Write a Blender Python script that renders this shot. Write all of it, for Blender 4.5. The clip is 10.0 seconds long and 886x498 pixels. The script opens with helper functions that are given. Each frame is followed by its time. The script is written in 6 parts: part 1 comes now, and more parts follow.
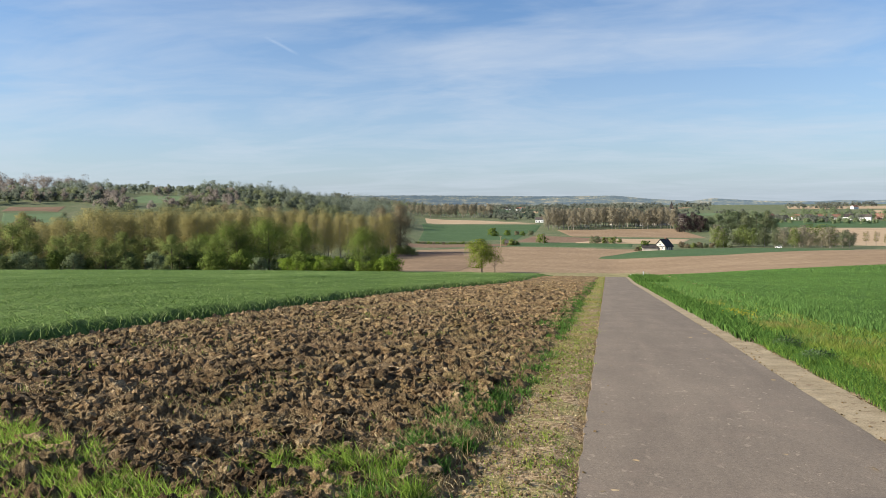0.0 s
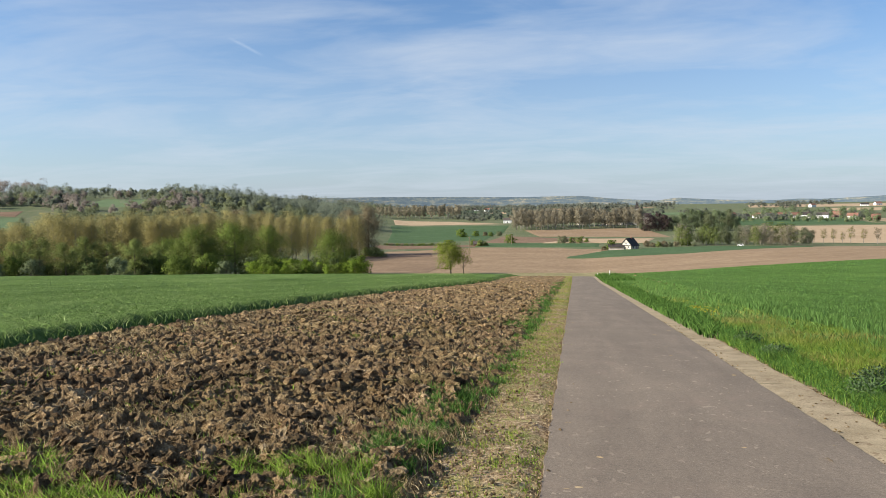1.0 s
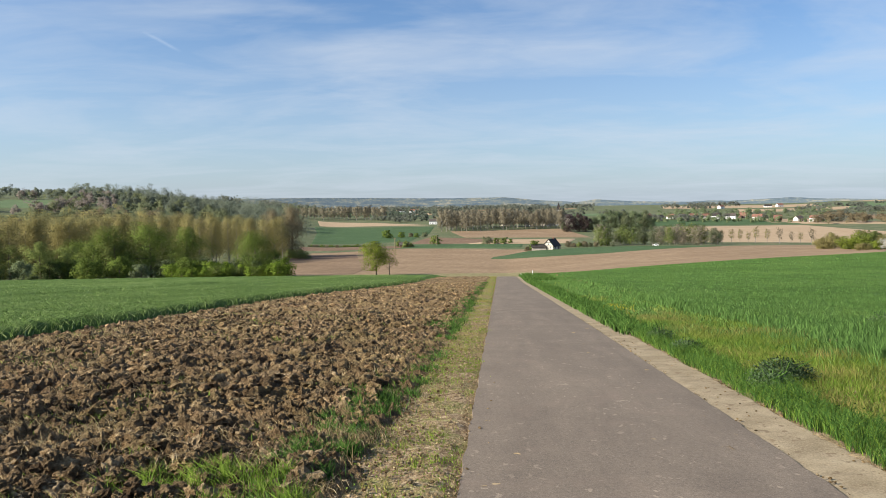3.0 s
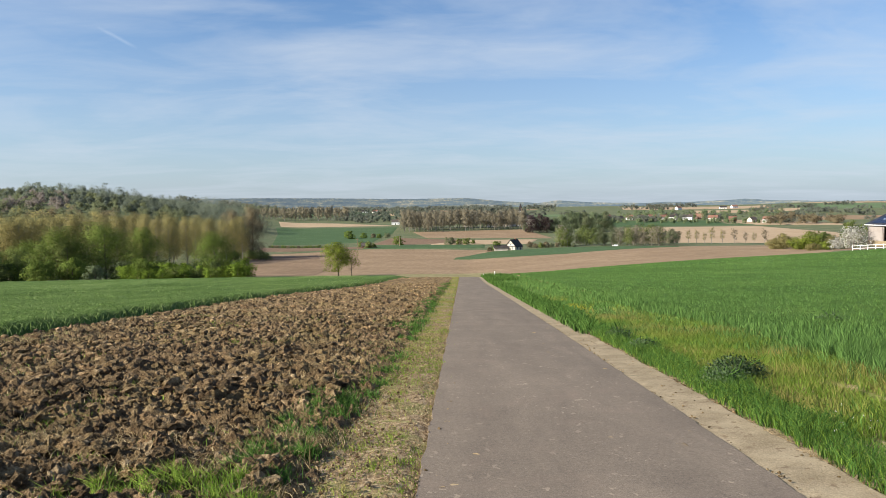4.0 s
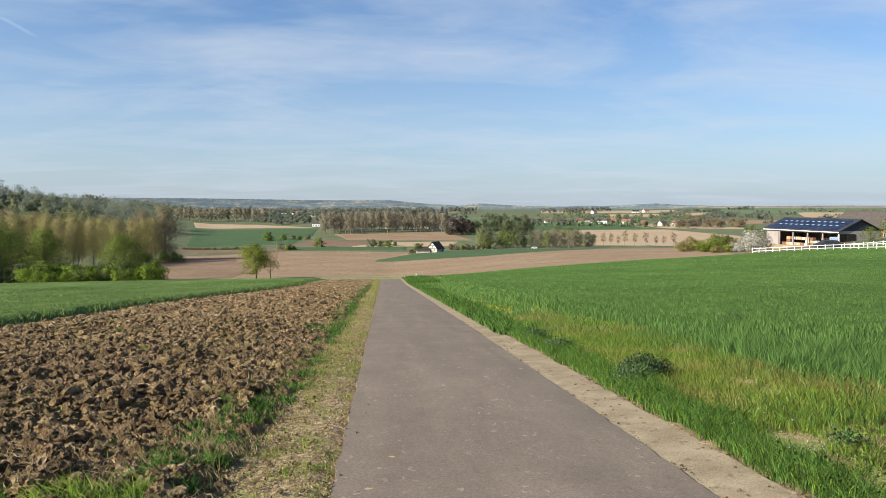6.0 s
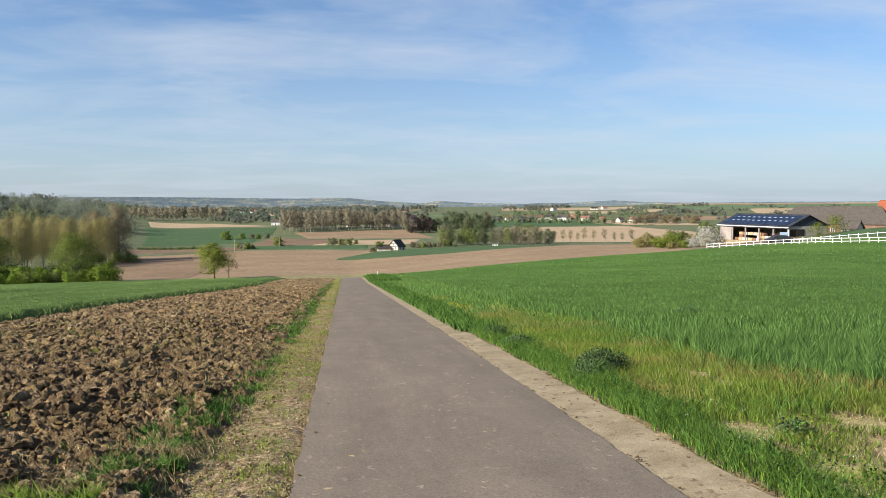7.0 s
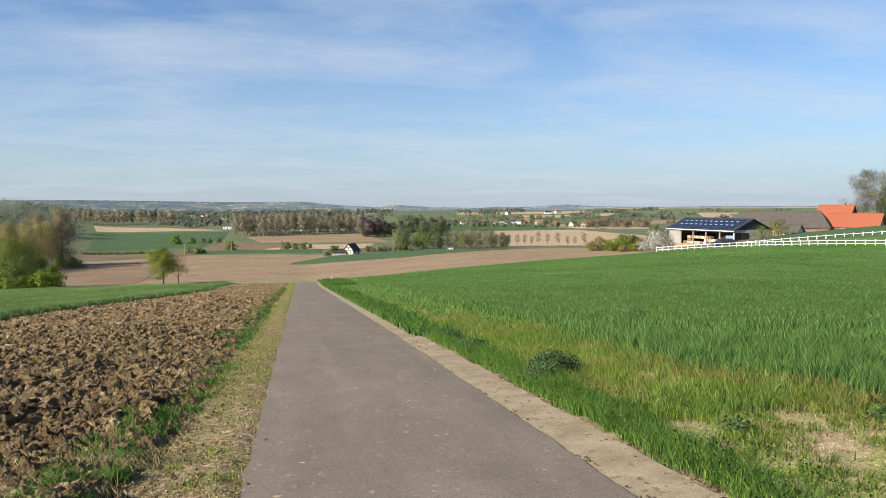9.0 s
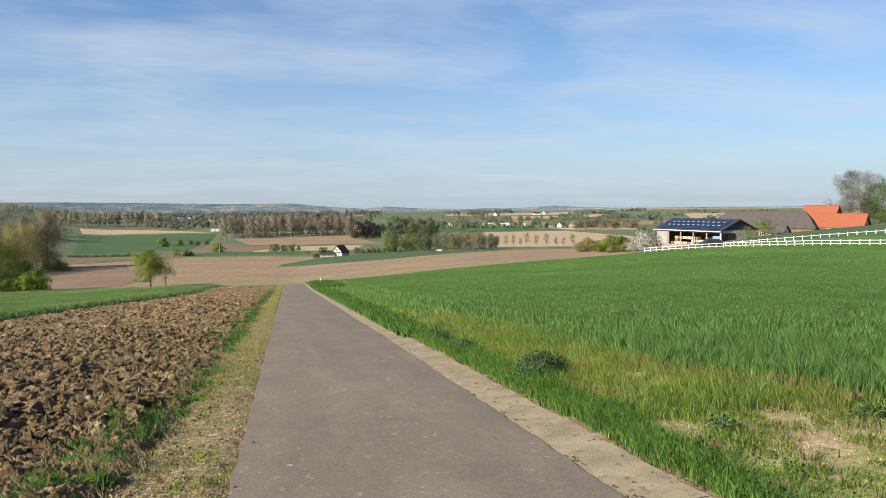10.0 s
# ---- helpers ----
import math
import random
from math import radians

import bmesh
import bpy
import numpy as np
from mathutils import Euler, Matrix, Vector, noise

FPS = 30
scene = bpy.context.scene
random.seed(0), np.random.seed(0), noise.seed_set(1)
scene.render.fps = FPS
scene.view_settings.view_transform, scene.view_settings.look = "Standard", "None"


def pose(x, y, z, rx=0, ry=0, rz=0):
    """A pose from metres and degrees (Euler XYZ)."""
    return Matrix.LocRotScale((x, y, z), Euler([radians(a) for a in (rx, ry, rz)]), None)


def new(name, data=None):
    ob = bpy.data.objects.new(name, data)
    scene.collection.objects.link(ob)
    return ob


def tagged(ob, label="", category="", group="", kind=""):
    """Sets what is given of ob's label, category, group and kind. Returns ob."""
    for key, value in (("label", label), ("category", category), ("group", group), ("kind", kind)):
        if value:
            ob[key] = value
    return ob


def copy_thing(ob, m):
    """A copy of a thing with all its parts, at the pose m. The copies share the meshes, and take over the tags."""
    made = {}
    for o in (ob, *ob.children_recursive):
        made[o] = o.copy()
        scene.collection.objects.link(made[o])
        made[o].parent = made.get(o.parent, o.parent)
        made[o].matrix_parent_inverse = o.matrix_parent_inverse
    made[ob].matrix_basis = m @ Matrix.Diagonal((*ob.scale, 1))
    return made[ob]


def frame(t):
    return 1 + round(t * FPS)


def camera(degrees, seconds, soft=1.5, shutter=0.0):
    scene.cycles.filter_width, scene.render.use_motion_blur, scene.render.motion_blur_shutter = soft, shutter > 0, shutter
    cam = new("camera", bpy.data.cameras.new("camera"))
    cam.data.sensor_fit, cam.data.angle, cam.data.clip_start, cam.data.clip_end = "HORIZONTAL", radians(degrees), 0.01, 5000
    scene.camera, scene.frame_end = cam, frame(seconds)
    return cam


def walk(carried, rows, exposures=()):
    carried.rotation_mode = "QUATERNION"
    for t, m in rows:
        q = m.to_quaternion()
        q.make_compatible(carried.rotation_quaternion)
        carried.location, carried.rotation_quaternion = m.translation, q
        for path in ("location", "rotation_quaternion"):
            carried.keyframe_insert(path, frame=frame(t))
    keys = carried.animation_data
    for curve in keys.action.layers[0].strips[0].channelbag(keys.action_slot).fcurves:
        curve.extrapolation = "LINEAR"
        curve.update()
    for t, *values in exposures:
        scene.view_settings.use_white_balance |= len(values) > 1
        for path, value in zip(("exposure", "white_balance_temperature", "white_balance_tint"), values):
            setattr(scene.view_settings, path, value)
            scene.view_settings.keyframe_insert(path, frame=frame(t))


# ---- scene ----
cam = camera(66.34, 10.0, soft=0.85)
PATH = [
    (0.0, 13.600, -3.986, 0.500, 0.000, -0.000, 0.000),
    (0.5, 12.450, -3.866, 0.799, 0.021, 0.005, -0.000),
    (1.0, 10.926, -3.901, 0.964, 0.046, 0.004, 0.000),
    (1.5, 9.340, -3.973, 1.019, 0.055, 0.033, -0.007),
    (2.0, 7.746, -4.001, 0.744, 0.066, 0.036, -0.013),
    (2.5, 6.160, -3.946, 0.714, 0.089, 0.007, -0.003),
    (4.0, 1.511, -3.891, 0.709, 0.145, 0.029, -0.006),
    (4.5, -0.248, -3.861, 0.195, 0.159, 0.035, -0.006),
    (5.0, -1.772, -3.799, 0.078, 0.163, 0.027, -0.003),
    (5.5, -3.313, -3.722, 0.068, 0.181, 0.044, -0.010),
    (7.0, -8.348, -3.969, 0.417, 0.222, 0.036, -0.011),
    (7.5, -9.582, -3.972, 0.352, 0.242, 0.020, -0.008),
    (8.0, -11.037, -3.872, 0.219, 0.250, 0.012, -0.003),
    (8.5, -11.782, -3.739, 0.324, 0.252, 0.003, -0.004),
    (9.0, -12.116, -3.664, 0.326, 0.256, 0.015, -0.007),
    (9.5, -12.383, -3.605, 0.504, 0.260, 0.012, -0.006),
    (10.0, -13.064, -3.555, 0.474, 0.268, 0.007, -0.008),
]
EYE = 1.70
walk(cam, [(t, pose(x, y, EYE + z, 90 + p, r, w)) for t, w, p, r, x, y, z in PATH])

# ---- world and sun ----
SUN_AZ, SUN_EL = -112.0, 29.0   # degrees from the road's line, and above the horizon
sun_way = Vector((math.sin(radians(SUN_AZ)) * math.cos(radians(SUN_EL)), math.cos(radians(SUN_AZ)) * math.cos(radians(SUN_EL)), math.sin(radians(SUN_EL))))
sun = new("sun", bpy.data.lights.new("sun", "SUN"))
sun.data.energy, sun.data.angle, sun.data.color = 4.6, radians(0.6), (1.0, 0.92, 0.79)
sun.rotation_euler = (-sun_way).to_track_quat("-Z", "Y").to_euler()
sun.location = (-60, -10, 60)
scene.view_settings.exposure = 0.9


class Nodes:
    """Short calls for building a node tree."""

    def __init__(self, tree):
        self.tree = tree

    def add(self, kind, _props=None, **inputs):
        n = self.tree.nodes.new(kind)
        for key, value in (_props or {}).items():
            setattr(n, key, value)
        for key, value in inputs.items():
            sock = n.inputs[int(key[1:])] if key[0] == "i" and key[1:].isdigit() else n.inputs[key.replace("_", " ")]
            if isinstance(value, bpy.types.NodeSocket):
                self.tree.links.new(value, sock)
            else:
                sock.default_value = value
        return n

    def math(self, op, a, b=0.0, clamp=False):
        return self.add("ShaderNodeMath", {"operation": op, "use_clamp": clamp}, i0=a, i1=b).outputs[0]

    def noise(self, vec, scale, detail=3.0, rough=0.55, distort=0.0):
        return self.add("ShaderNodeTexNoise", None, Vector=vec, Scale=scale, Detail=detail, Roughness=rough, Distortion=distort).outputs["Fac"]

    def ramp(self, fac, stops, mode="LINEAR"):
        n = self.add("ShaderNodeValToRGB", None, Fac=fac)
        n.color_ramp.interpolation = mode
        e = n.color_ramp.elements
        while len(e) < len(stops):
            e.new(0.5)
        for el, (pos, col) in zip(e, stops):
            el.position = pos
            el.color = (*col, 1.0) if isinstance(col, tuple) else (col, col, col, 1.0)
        return n.outputs["Color"]

    def mix(self, fac, a, b, mode="MIX"):
        n = self.add("ShaderNodeMix", {"data_type": "RGBA", "blend_type": mode})
        ins = [n.inputs[0], n.inputs[6], n.inputs[7]]
        for sock, v in zip(ins, (fac, a, b)):
            if isinstance(v, bpy.types.NodeSocket):
                self.tree.links.new(v, sock)
            else:
                sock.default_value = (*v, 1.0) if isinstance(v, tuple) and len(v) == 3 else v
        return n.outputs[2]


def build_world():
    w = bpy.data.worlds.new("sky")
    w.use_nodes = True
    scene.world = w
    w.node_tree.nodes.clear()
    n = Nodes(w.node_tree)
    sky = n.add("ShaderNodeTexSky", {"sky_type": "NISHITA", "sun_disc": False, "sun_elevation": radians(SUN_EL),
                                    "sun_rotation": radians(SUN_AZ), "air_density": 1.0, "dust_density": 1.2, "ozone_density": 1.6})
    way = n.add("ShaderNodeTexCoord").outputs["Generated"]
    xyz = n.add("ShaderNodeSeparateXYZ", None, Vector=way)
    up = n.math("MAXIMUM", n.math("ADD", xyz.outputs[2], 0.10), 0.03)
    flat = n.add("ShaderNodeCombineXYZ", None, X=n.math("DIVIDE", xyz.outputs[0], up), Y=n.math("DIVIDE", xyz.outputs[1], up), Z=0.0).outputs[0]
    turned = n.add("ShaderNodeMapping", None, Vector=flat, Rotation=(0, 0, radians(-28)), Scale=(0.75, 1.15, 1.0)).outputs[0]
    broad = n.noise(turned, 0.95, 5.0, 0.55, 0.7)
    fine = n.noise(turned, 3.2, 7.0, 0.62, 0.9)
    veil = n.math("ADD", n.math("MULTIPLY", broad, 0.80), n.math("MULTIPLY", fine, 0.20))
    cloud = n.ramp(veil, [(0.42, 0.0), (0.56, 0.45), (0.70, 0.95)])
    low = n.ramp(xyz.outputs[2], [(0.0, 1.0), (0.10, 0.62), (0.26, 0.14), (0.40, 0.0)])
    cloud = n.math("MULTIPLY", cloud, n.math("SUBTRACT", 1.0, n.math("MULTIPLY", low, 0.75)))
    fac = n.math("MINIMUM", n.math("ADD", n.math("MULTIPLY", cloud, 0.66), n.math("MULTIPLY", low, 0.62)), 0.92)
    tinted = n.mix(1.0, sky.outputs[0], (0.69, 1.0, 1.32), "MULTIPLY")
    mixed = n.mix(fac, tinted, (5.6, 6.25, 7.15))
    # a short vapour trail
    a, e = radians(-27.3), radians(12.8)
    heart = Vector((math.sin(a) * math.cos(e), math.cos(a) * math.cos(e), math.sin(e)))
    a2, e2 = radians(-25.97), radians(12.18)
    along = (Vector((math.sin(a2) * math.cos(e2), math.cos(a2) * math.cos(e2), math.sin(e2))) - heart).normalized()
    aside = heart.cross(along).normalized()
    dots = [n.add("ShaderNodeVectorMath", {"operation": "DOT_PRODUCT"}, i0=way, i1=v).outputs["Value"] for v in (heart, along, aside)]
    wisp = n.math("ABSOLUTE", n.math("ADD", dots[2], n.math("MULTIPLY", n.math("SUBTRACT", n.noise(way, 60.0, 3.0), 0.5), 0.002)))
    thin = n.ramp(n.math("MULTIPLY", wisp, 100.0), [(0.0, 1.0), (0.30, 0.0)])
    span = n.ramp(n.math("MULTIPLY", n.math("ABSOLUTE", dots[1]), 10.0), [(0.12, 1.0), (0.27, 0.0)])
    trail = n.math("MULTIPLY", n.math("MULTIPLY", thin, span), n.math("GREATER_THAN", dots[0], 0.0))
    mixed = n.mix(n.math("MULTIPLY", trail, 0.15), mixed, (8.2, 8.8, 9.4))
    bg = n.add("ShaderNodeBackground", None, Color=mixed, Strength=0.0625)
    out = n.add("ShaderNodeOutputWorld")
    n.tree.links.new(bg.outputs[0], out.inputs[0])


build_world()


# ---- materials ----
def material(name):
    m = bpy.data.materials.new(name)
    m.use_nodes = True
    m.node_tree.nodes.clear()
    n = Nodes(m.node_tree)
    out = n.add("ShaderNodeOutputMaterial")
    return m, n, out


def place(n):
    return n.add("ShaderNodeNewGeometry").outputs["Position"]


def bumped(n, height, strength, distance):
    return n.add("ShaderNodeBump", None, Strength=strength, Distance=distance, Height=height).outputs[0]


def surface(name, stops, scale, fine, rough=0.85, bump=0.3, depth=0.01, fine_amount=0.35, metal=0.0, gloss=0.25, spots=None, object_space=False):
    """A rough surface whose colour runs through the stops by a broad noise, with a fine grain over it."""
    m, n, out = material(name)
    vec = n.add("ShaderNodeTexCoord").outputs["Object"] if object_space else place(n)
    a = n.noise(vec, scale, 4.0, 0.6, 0.3)
    b = n.noise(vec, fine, 5.0, 0.65)
    fac = n.math("ADD", n.math("MULTIPLY", a, 1.0 - fine_amount), n.math("MULTIPLY", b, fine_amount))
    col = n.ramp(fac, stops)
    if spots:
        colour, size, amount = spots
        sp = n.ramp(n.noise(vec, size, 3.0, 0.6), [(amount, 0.0), (amount + 0.05, 1.0)])
        col = n.mix(sp, col, colour)
    bs = n.add("ShaderNodeBsdfPrincipled", None, Base_Color=col, Roughness=rough, Metallic=metal, Normal=bumped(n, b, bump, depth))
    bs.inputs["Specular IOR Level"].default_value = gloss
    n.tree.links.new(bs.outputs[0], out.inputs[0])
    return m


def leafy(name, stops, through_light=0.35, patch=0.0, patch_scale=0.3, rough=0.75, patch_colour=(0.3, 0.3, 0.05), gloss=0.08):
    """Leaves or blades: each one takes a colour of its own, and some light comes through."""
    m, n, out = material(name)
    geo = n.add("ShaderNodeNewGeometry")
    own = n.add("ShaderNodeObjectInfo").outputs["Random"]
    fac = n.math("FRACT", n.math("ADD", geo.outputs["Random Per Island"], n.math("MULTIPLY", own, 0.15)))
    col = n.ramp(fac, stops)
    tone = n.math("ADD", n.math("MULTIPLY", own, 0.35), 0.82)
    col = n.mix(1.0, col, n.add("ShaderNodeCombineXYZ", None, X=tone, Y=tone, Z=tone).outputs[0], "MULTIPLY")
    if patch:
        pt = n.ramp(n.noise(geo.outputs["Position"], patch_scale, 3.0, 0.6), [(0.42, 0.0), (0.62, 1.0)])
        col = n.mix(n.math("MULTIPLY", pt, patch), col, patch_colour)
    bs = n.add("ShaderNodeBsdfPrincipled", None, Base_Color=col, Roughness=rough)
    bs.inputs["Specular IOR Level"].default_value = gloss
    tr = n.add("ShaderNodeBsdfTranslucent", None, Color=col)
    mx = n.add("ShaderNodeMixShader", None, Fac=through_light, i1=bs.outputs[0], i2=tr.outputs[0])
    n.tree.links.new(mx.outputs[0], out.inputs[0])
    return m


def asphalt_material():
    m, n, out = material("worn_asphalt")
    pos = place(n)
    grain = n.noise(pos, 95.0, 4.0, 0.7)
    broad = n.noise(n.add("ShaderNodeMapping", None, Vector=pos, Scale=(1.6, 0.28, 1.0)).outputs[0], 1.0, 4.0, 0.6, 0.6)
    cloudy = n.noise(pos, 0.7, 5.0, 0.65, 0.8)
    col = n.ramp(n.math("ADD", n.math("MULTIPLY", broad, 0.55), n.math("MULTIPLY", cloudy, 0.45)),
                 [(0.30, (0.166, 0.132, 0.100)), (0.48, (0.213, 0.170, 0.128)), (0.64, (0.268, 0.213, 0.158))])
    coarse = n.noise(pos, 34.0, 4.0, 0.75)
    col = n.mix(n.ramp(coarse, [(0.36, 0.45), (0.50, 0.0)]), col, (0.105, 0.084, 0.068))
    col = n.mix(n.ramp(coarse, [(0.52, 0.0), (0.66, 0.4)]), col, (0.30, 0.235, 0.175))
    col = n.mix(n.ramp(grain, [(0.35, 0.60), (0.58, 0.0)]), col, (0.085, 0.070, 0.059))
    col = n.mix(n.ramp(grain, [(0.58, 0.0), (0.70, 0.6)]), col, (0.30, 0.28, 0.25))
    # pale dry mud dropped by wheels, in blots
    blot = n.ramp(n.noise(n.add("ShaderNodeMapping", None, Vector=pos, Scale=(1.0, 0.7, 1.0)).outputs[0], 13.0, 3.0, 0.5, 0.4), [(0.645, 0.0), (0.67, 1.0)])
    where = n.ramp(cloudy, [(0.40, 0.0), (0.58, 1.0)])
    col = n.mix(n.math("MULTIPLY", n.math("MULTIPLY", blot, where), 0.75), col, (0.36, 0.29, 0.215))
    red = n.ramp(n.noise(pos, 1.3, 4.0, 0.6, 0.5), [(0.56, 0.0), (0.70, 0.45)])
    col = n.mix(red, col, (0.23, 0.175, 0.135))
    bs = n.add("ShaderNodeBsdfPrincipled", None, Base_Color=col, Roughness=0.9, Normal=bumped(n, grain, 0.6, 0.005))
    bs.inputs["Specular IOR Level"].default_value = 0.12
    n.tree.links.new(bs.outputs[0], out.inputs[0])
    return m


def soil_material():
    m, n, out = material("ploughed_soil")
    pos = place(n)
    a = n.noise(pos, 1.1, 4.0, 0.6, 0.4)
    b = n.noise(pos, 9.0, 5.0, 0.65, 0.3)
    c = n.noise(pos, 55.0, 4.0, 0.7)
    fac = n.math("ADD", n.math("MULTIPLY", a, 0.28), n.math("ADD", n.math("MULTIPLY", b, 0.42), n.math("MULTIPLY", c, 0.3)))
    col = n.ramp(fac, [(0.37, (0.034, 0.024, 0.013)), (0.47, (0.168, 0.117, 0.061)), (0.55, (0.335, 0.243, 0.134)), (0.62, (0.64, 0.49, 0.30))])
    piece = n.ramp(n.add("ShaderNodeNewGeometry").outputs["Random Per Island"], [(0.0, (0.72, 0.66, 0.62)), (0.55, (1.0, 0.98, 0.96)), (1.0, (1.45, 1.36, 1.25))])
    col = n.mix(1.0, col, piece, "MULTIPLY")
    russet = n.ramp(n.noise(pos, 2.6, 4.0, 0.6, 0.5), [(0.50, 0.0), (0.66, 0.55)])
    col = n.mix(russet, col, n.mix(1.0, col, (1.12, 0.96, 0.88), "MULTIPLY"))
    dry = n.ramp(n.noise(pos, 0.45, 4.0, 0.65, 0.8), [(0.48, 0.0), (0.64, 0.6)])
    col = n.mix(n.math("MULTIPLY", dry, n.ramp(b, [(0.40, 0.0), (0.62, 1.0)])), col, (0.30, 0.235, 0.09))
    bs = n.add("ShaderNodeBsdfPrincipled", None, Base_Color=col, Roughness=0.93, Normal=bumped(n, n.math("ADD", n.math("MULTIPLY", b, 0.5), n.math("ADD", n.noise(pos, 24.0, 5.0, 0.75, 0.4), n.math("MULTIPLY", c, 0.6))), 1.0, 0.075))
    bs.inputs["Specular IOR Level"].default_value = 0.15
    n.tree.links.new(bs.outputs[0], out.inputs[0])
    return m


def verge_material():
    m, n, out = material("verge_earth")
    pos = place(n)
    a = n.noise(pos, 1.7, 5.0, 0.65, 0.6)
    b = n.noise(pos, 14.0, 5.0, 0.7)
    c = n.noise(pos, 60.0, 4.0, 0.7)
    fac = n.math("ADD", n.math("MULTIPLY", b, 0.55), n.math("MULTIPLY", c, 0.45))
    earth = n.ramp(fac, [(0.40, (0.120, 0.076, 0.040)), (0.50, (0.320, 0.222, 0.122)), (0.60, (0.58, 0.445, 0.28))])
    moss = n.ramp(fac, [(0.35, (0.10, 0.120, 0.028)), (0.50, (0.22, 0.235, 0.06)), (0.63, (0.36, 0.34, 0.12))])
    col = n.mix(n.ramp(a, [(0.49, 0.0), (0.64, 0.75)]), earth, moss)
    bs = n.add("ShaderNodeBsdfPrincipled", None, Base_Color=col, Roughness=0.95, Normal=bumped(n, fac, 0.7, 0.03))
    bs.inputs["Specular IOR Level"].default_value = 0.15
    n.tree.links.new(bs.outputs[0], out.inputs[0])
    return m


def crop_material(name, stops, row_scale=6.0, bump=0.8, depth=0.25, patch=None):
    """A crop too far off for single blades: clumped relief and colour."""
    m, n, out = material(name)
    pos = place(n)
    a = n.noise(pos, 0.045, 4.0, 0.6, 0.5)
    b = n.noise(pos, row_scale, 5.0, 0.7)
    c = n.noise(n.add("ShaderNodeMapping", None, Vector=pos, Scale=(1.0, 0.25, 1.0)).outputs[0], 0.5, 4.0, 0.6)
    fac = n.math("ADD", n.math("MULTIPLY", a, 0.35), n.math("ADD", n.math("MULTIPLY", b, 0.35), n.math("MULTIPLY", c, 0.3)))
    col = n.ramp(fac, stops)
    bs = n.add("ShaderNodeBsdfPrincipled", None, Base_Color=col, Roughness=0.8, Normal=bumped(n, b, bump, depth))
    bs.inputs["Specular IOR Level"].default_value = 0.05
    n.tree.links.new(bs.outputs[0], out.inputs[0])
    return m


def glass_material():
    m, n, out = material("window_glass")
    bs = n.add("ShaderNodeBsdfPrincipled", None, Base_Color=(0.03, 0.035, 0.04, 1.0), Roughness=0.08)
    n.tree.links.new(bs.outputs[0], out.inputs[0])
    return m


M_ASPHALT = asphalt_material()
M_SOIL = soil_material()
M_VERGE = verge_material()
M_CONCRETE = surface("weathered_concrete", [(0.36, (0.190, 0.146, 0.086)), (0.5, (0.290, 0.228, 0.142)), (0.62, (0.395, 0.318, 0.205))], 2.2, 60.0, 0.95, 0.6, 0.012, fine_amount=0.55,
                     spots=((0.20, 0.145, 0.088), 9.0, 0.60))
M_MEADOW = crop_material("valley_meadow", [(0.36, (0.085, 0.108, 0.052)), (0.5, (0.122, 0.140, 0.072)), (0.62, (0.20, 0.185, 0.112))], 1.5)
M_BARE = surface("dry_bare_earth", [(0.34, (0.19, 0.130, 0.072)), (0.5, (0.30, 0.22, 0.125)), (0.64, (0.42, 0.32, 0.19))], 2.0, 22.0, 0.95, 0.6, 0.02)
M_DRYSOIL = surface("dry_crumbling_soil", [(0.38, (0.15, 0.105, 0.055)), (0.5, (0.32, 0.23, 0.125)), (0.61, (0.52, 0.39, 0.225))], 9.0, 40.0, 0.95, 1.0, 0.05, fine_amount=0.5)
M_CROPSOIL = surface("soil_under_crop", [(0.36, (0.05, 0.075, 0.02)), (0.5, (0.085, 0.11, 0.032)), (0.64, (0.14, 0.13, 0.055))], 1.2, 18.0, 0.95, 0.5, 0.02)
def margin_material():
    m, n, out = material("margin_earth")
    pos = place(n)
    a = n.noise(pos, 0.9, 4.0, 0.6, 0.5)
    b = n.noise(pos, 12.0, 5.0, 0.7)
    c = n.noise(pos, 50.0, 4.0, 0.7)
    fac = n.math("ADD", n.math("MULTIPLY", b, 0.55), n.math("MULTIPLY", c, 0.45))
    earth = n.ramp(fac, [(0.38, (0.27, 0.185, 0.095)), (0.50, (0.47, 0.345, 0.19)), (0.61, (0.66, 0.51, 0.30))])
    green = n.ramp(fac, [(0.36, (0.12, 0.155, 0.03)), (0.50, (0.22, 0.255, 0.055)), (0.63, (0.36, 0.34, 0.11))])
    col = n.mix(n.ramp(a, [(0.42, 0.0), (0.58, 0.9)]), earth, green)
    bs = n.add("ShaderNodeBsdfPrincipled", None, Base_Color=col, Roughness=0.95, Normal=bumped(n, fac, 0.9, 0.04))
    bs.inputs["Specular IOR Level"].default_value = 0.15
    n.tree.links.new(bs.outputs[0], out.inputs[0])
    return m


M_MARGIN = margin_material()
M_TAN = crop_material("sown_field_soil", [(0.36, (0.205, 0.138, 0.084)), (0.5, (0.264, 0.184, 0.112)), (0.62, (0.33, 0.236, 0.146))], 3.0, 0.5, 0.1)
M_TANPALE = crop_material("pale_field_soil", [(0.36, (0.33, 0.235, 0.145)), (0.5, (0.39, 0.285, 0.18)), (0.62, (0.45, 0.34, 0.225))], 3.0, 0.5, 0.1)
# sown soil darkened to carry painted tree shadow
M_MIDTAN = crop_material("tree_shaded_field_soil", [(0.36, (0.170, 0.114, 0.072)), (0.5, (0.222, 0.152, 0.095)), (0.62, (0.285, 0.20, 0.126))], 3.0, 0.5, 0.1)
# dark soil colour; one use is the poplars' shadow on the sown field
M_DARKTAN = crop_material("damp_and_shaded_field_soil", [(0.36, (0.145, 0.095, 0.062)), (0.5, (0.19, 0.125, 0.082)), (0.62, (0.25, 0.17, 0.11))], 3.0, 0.5, 0.1)
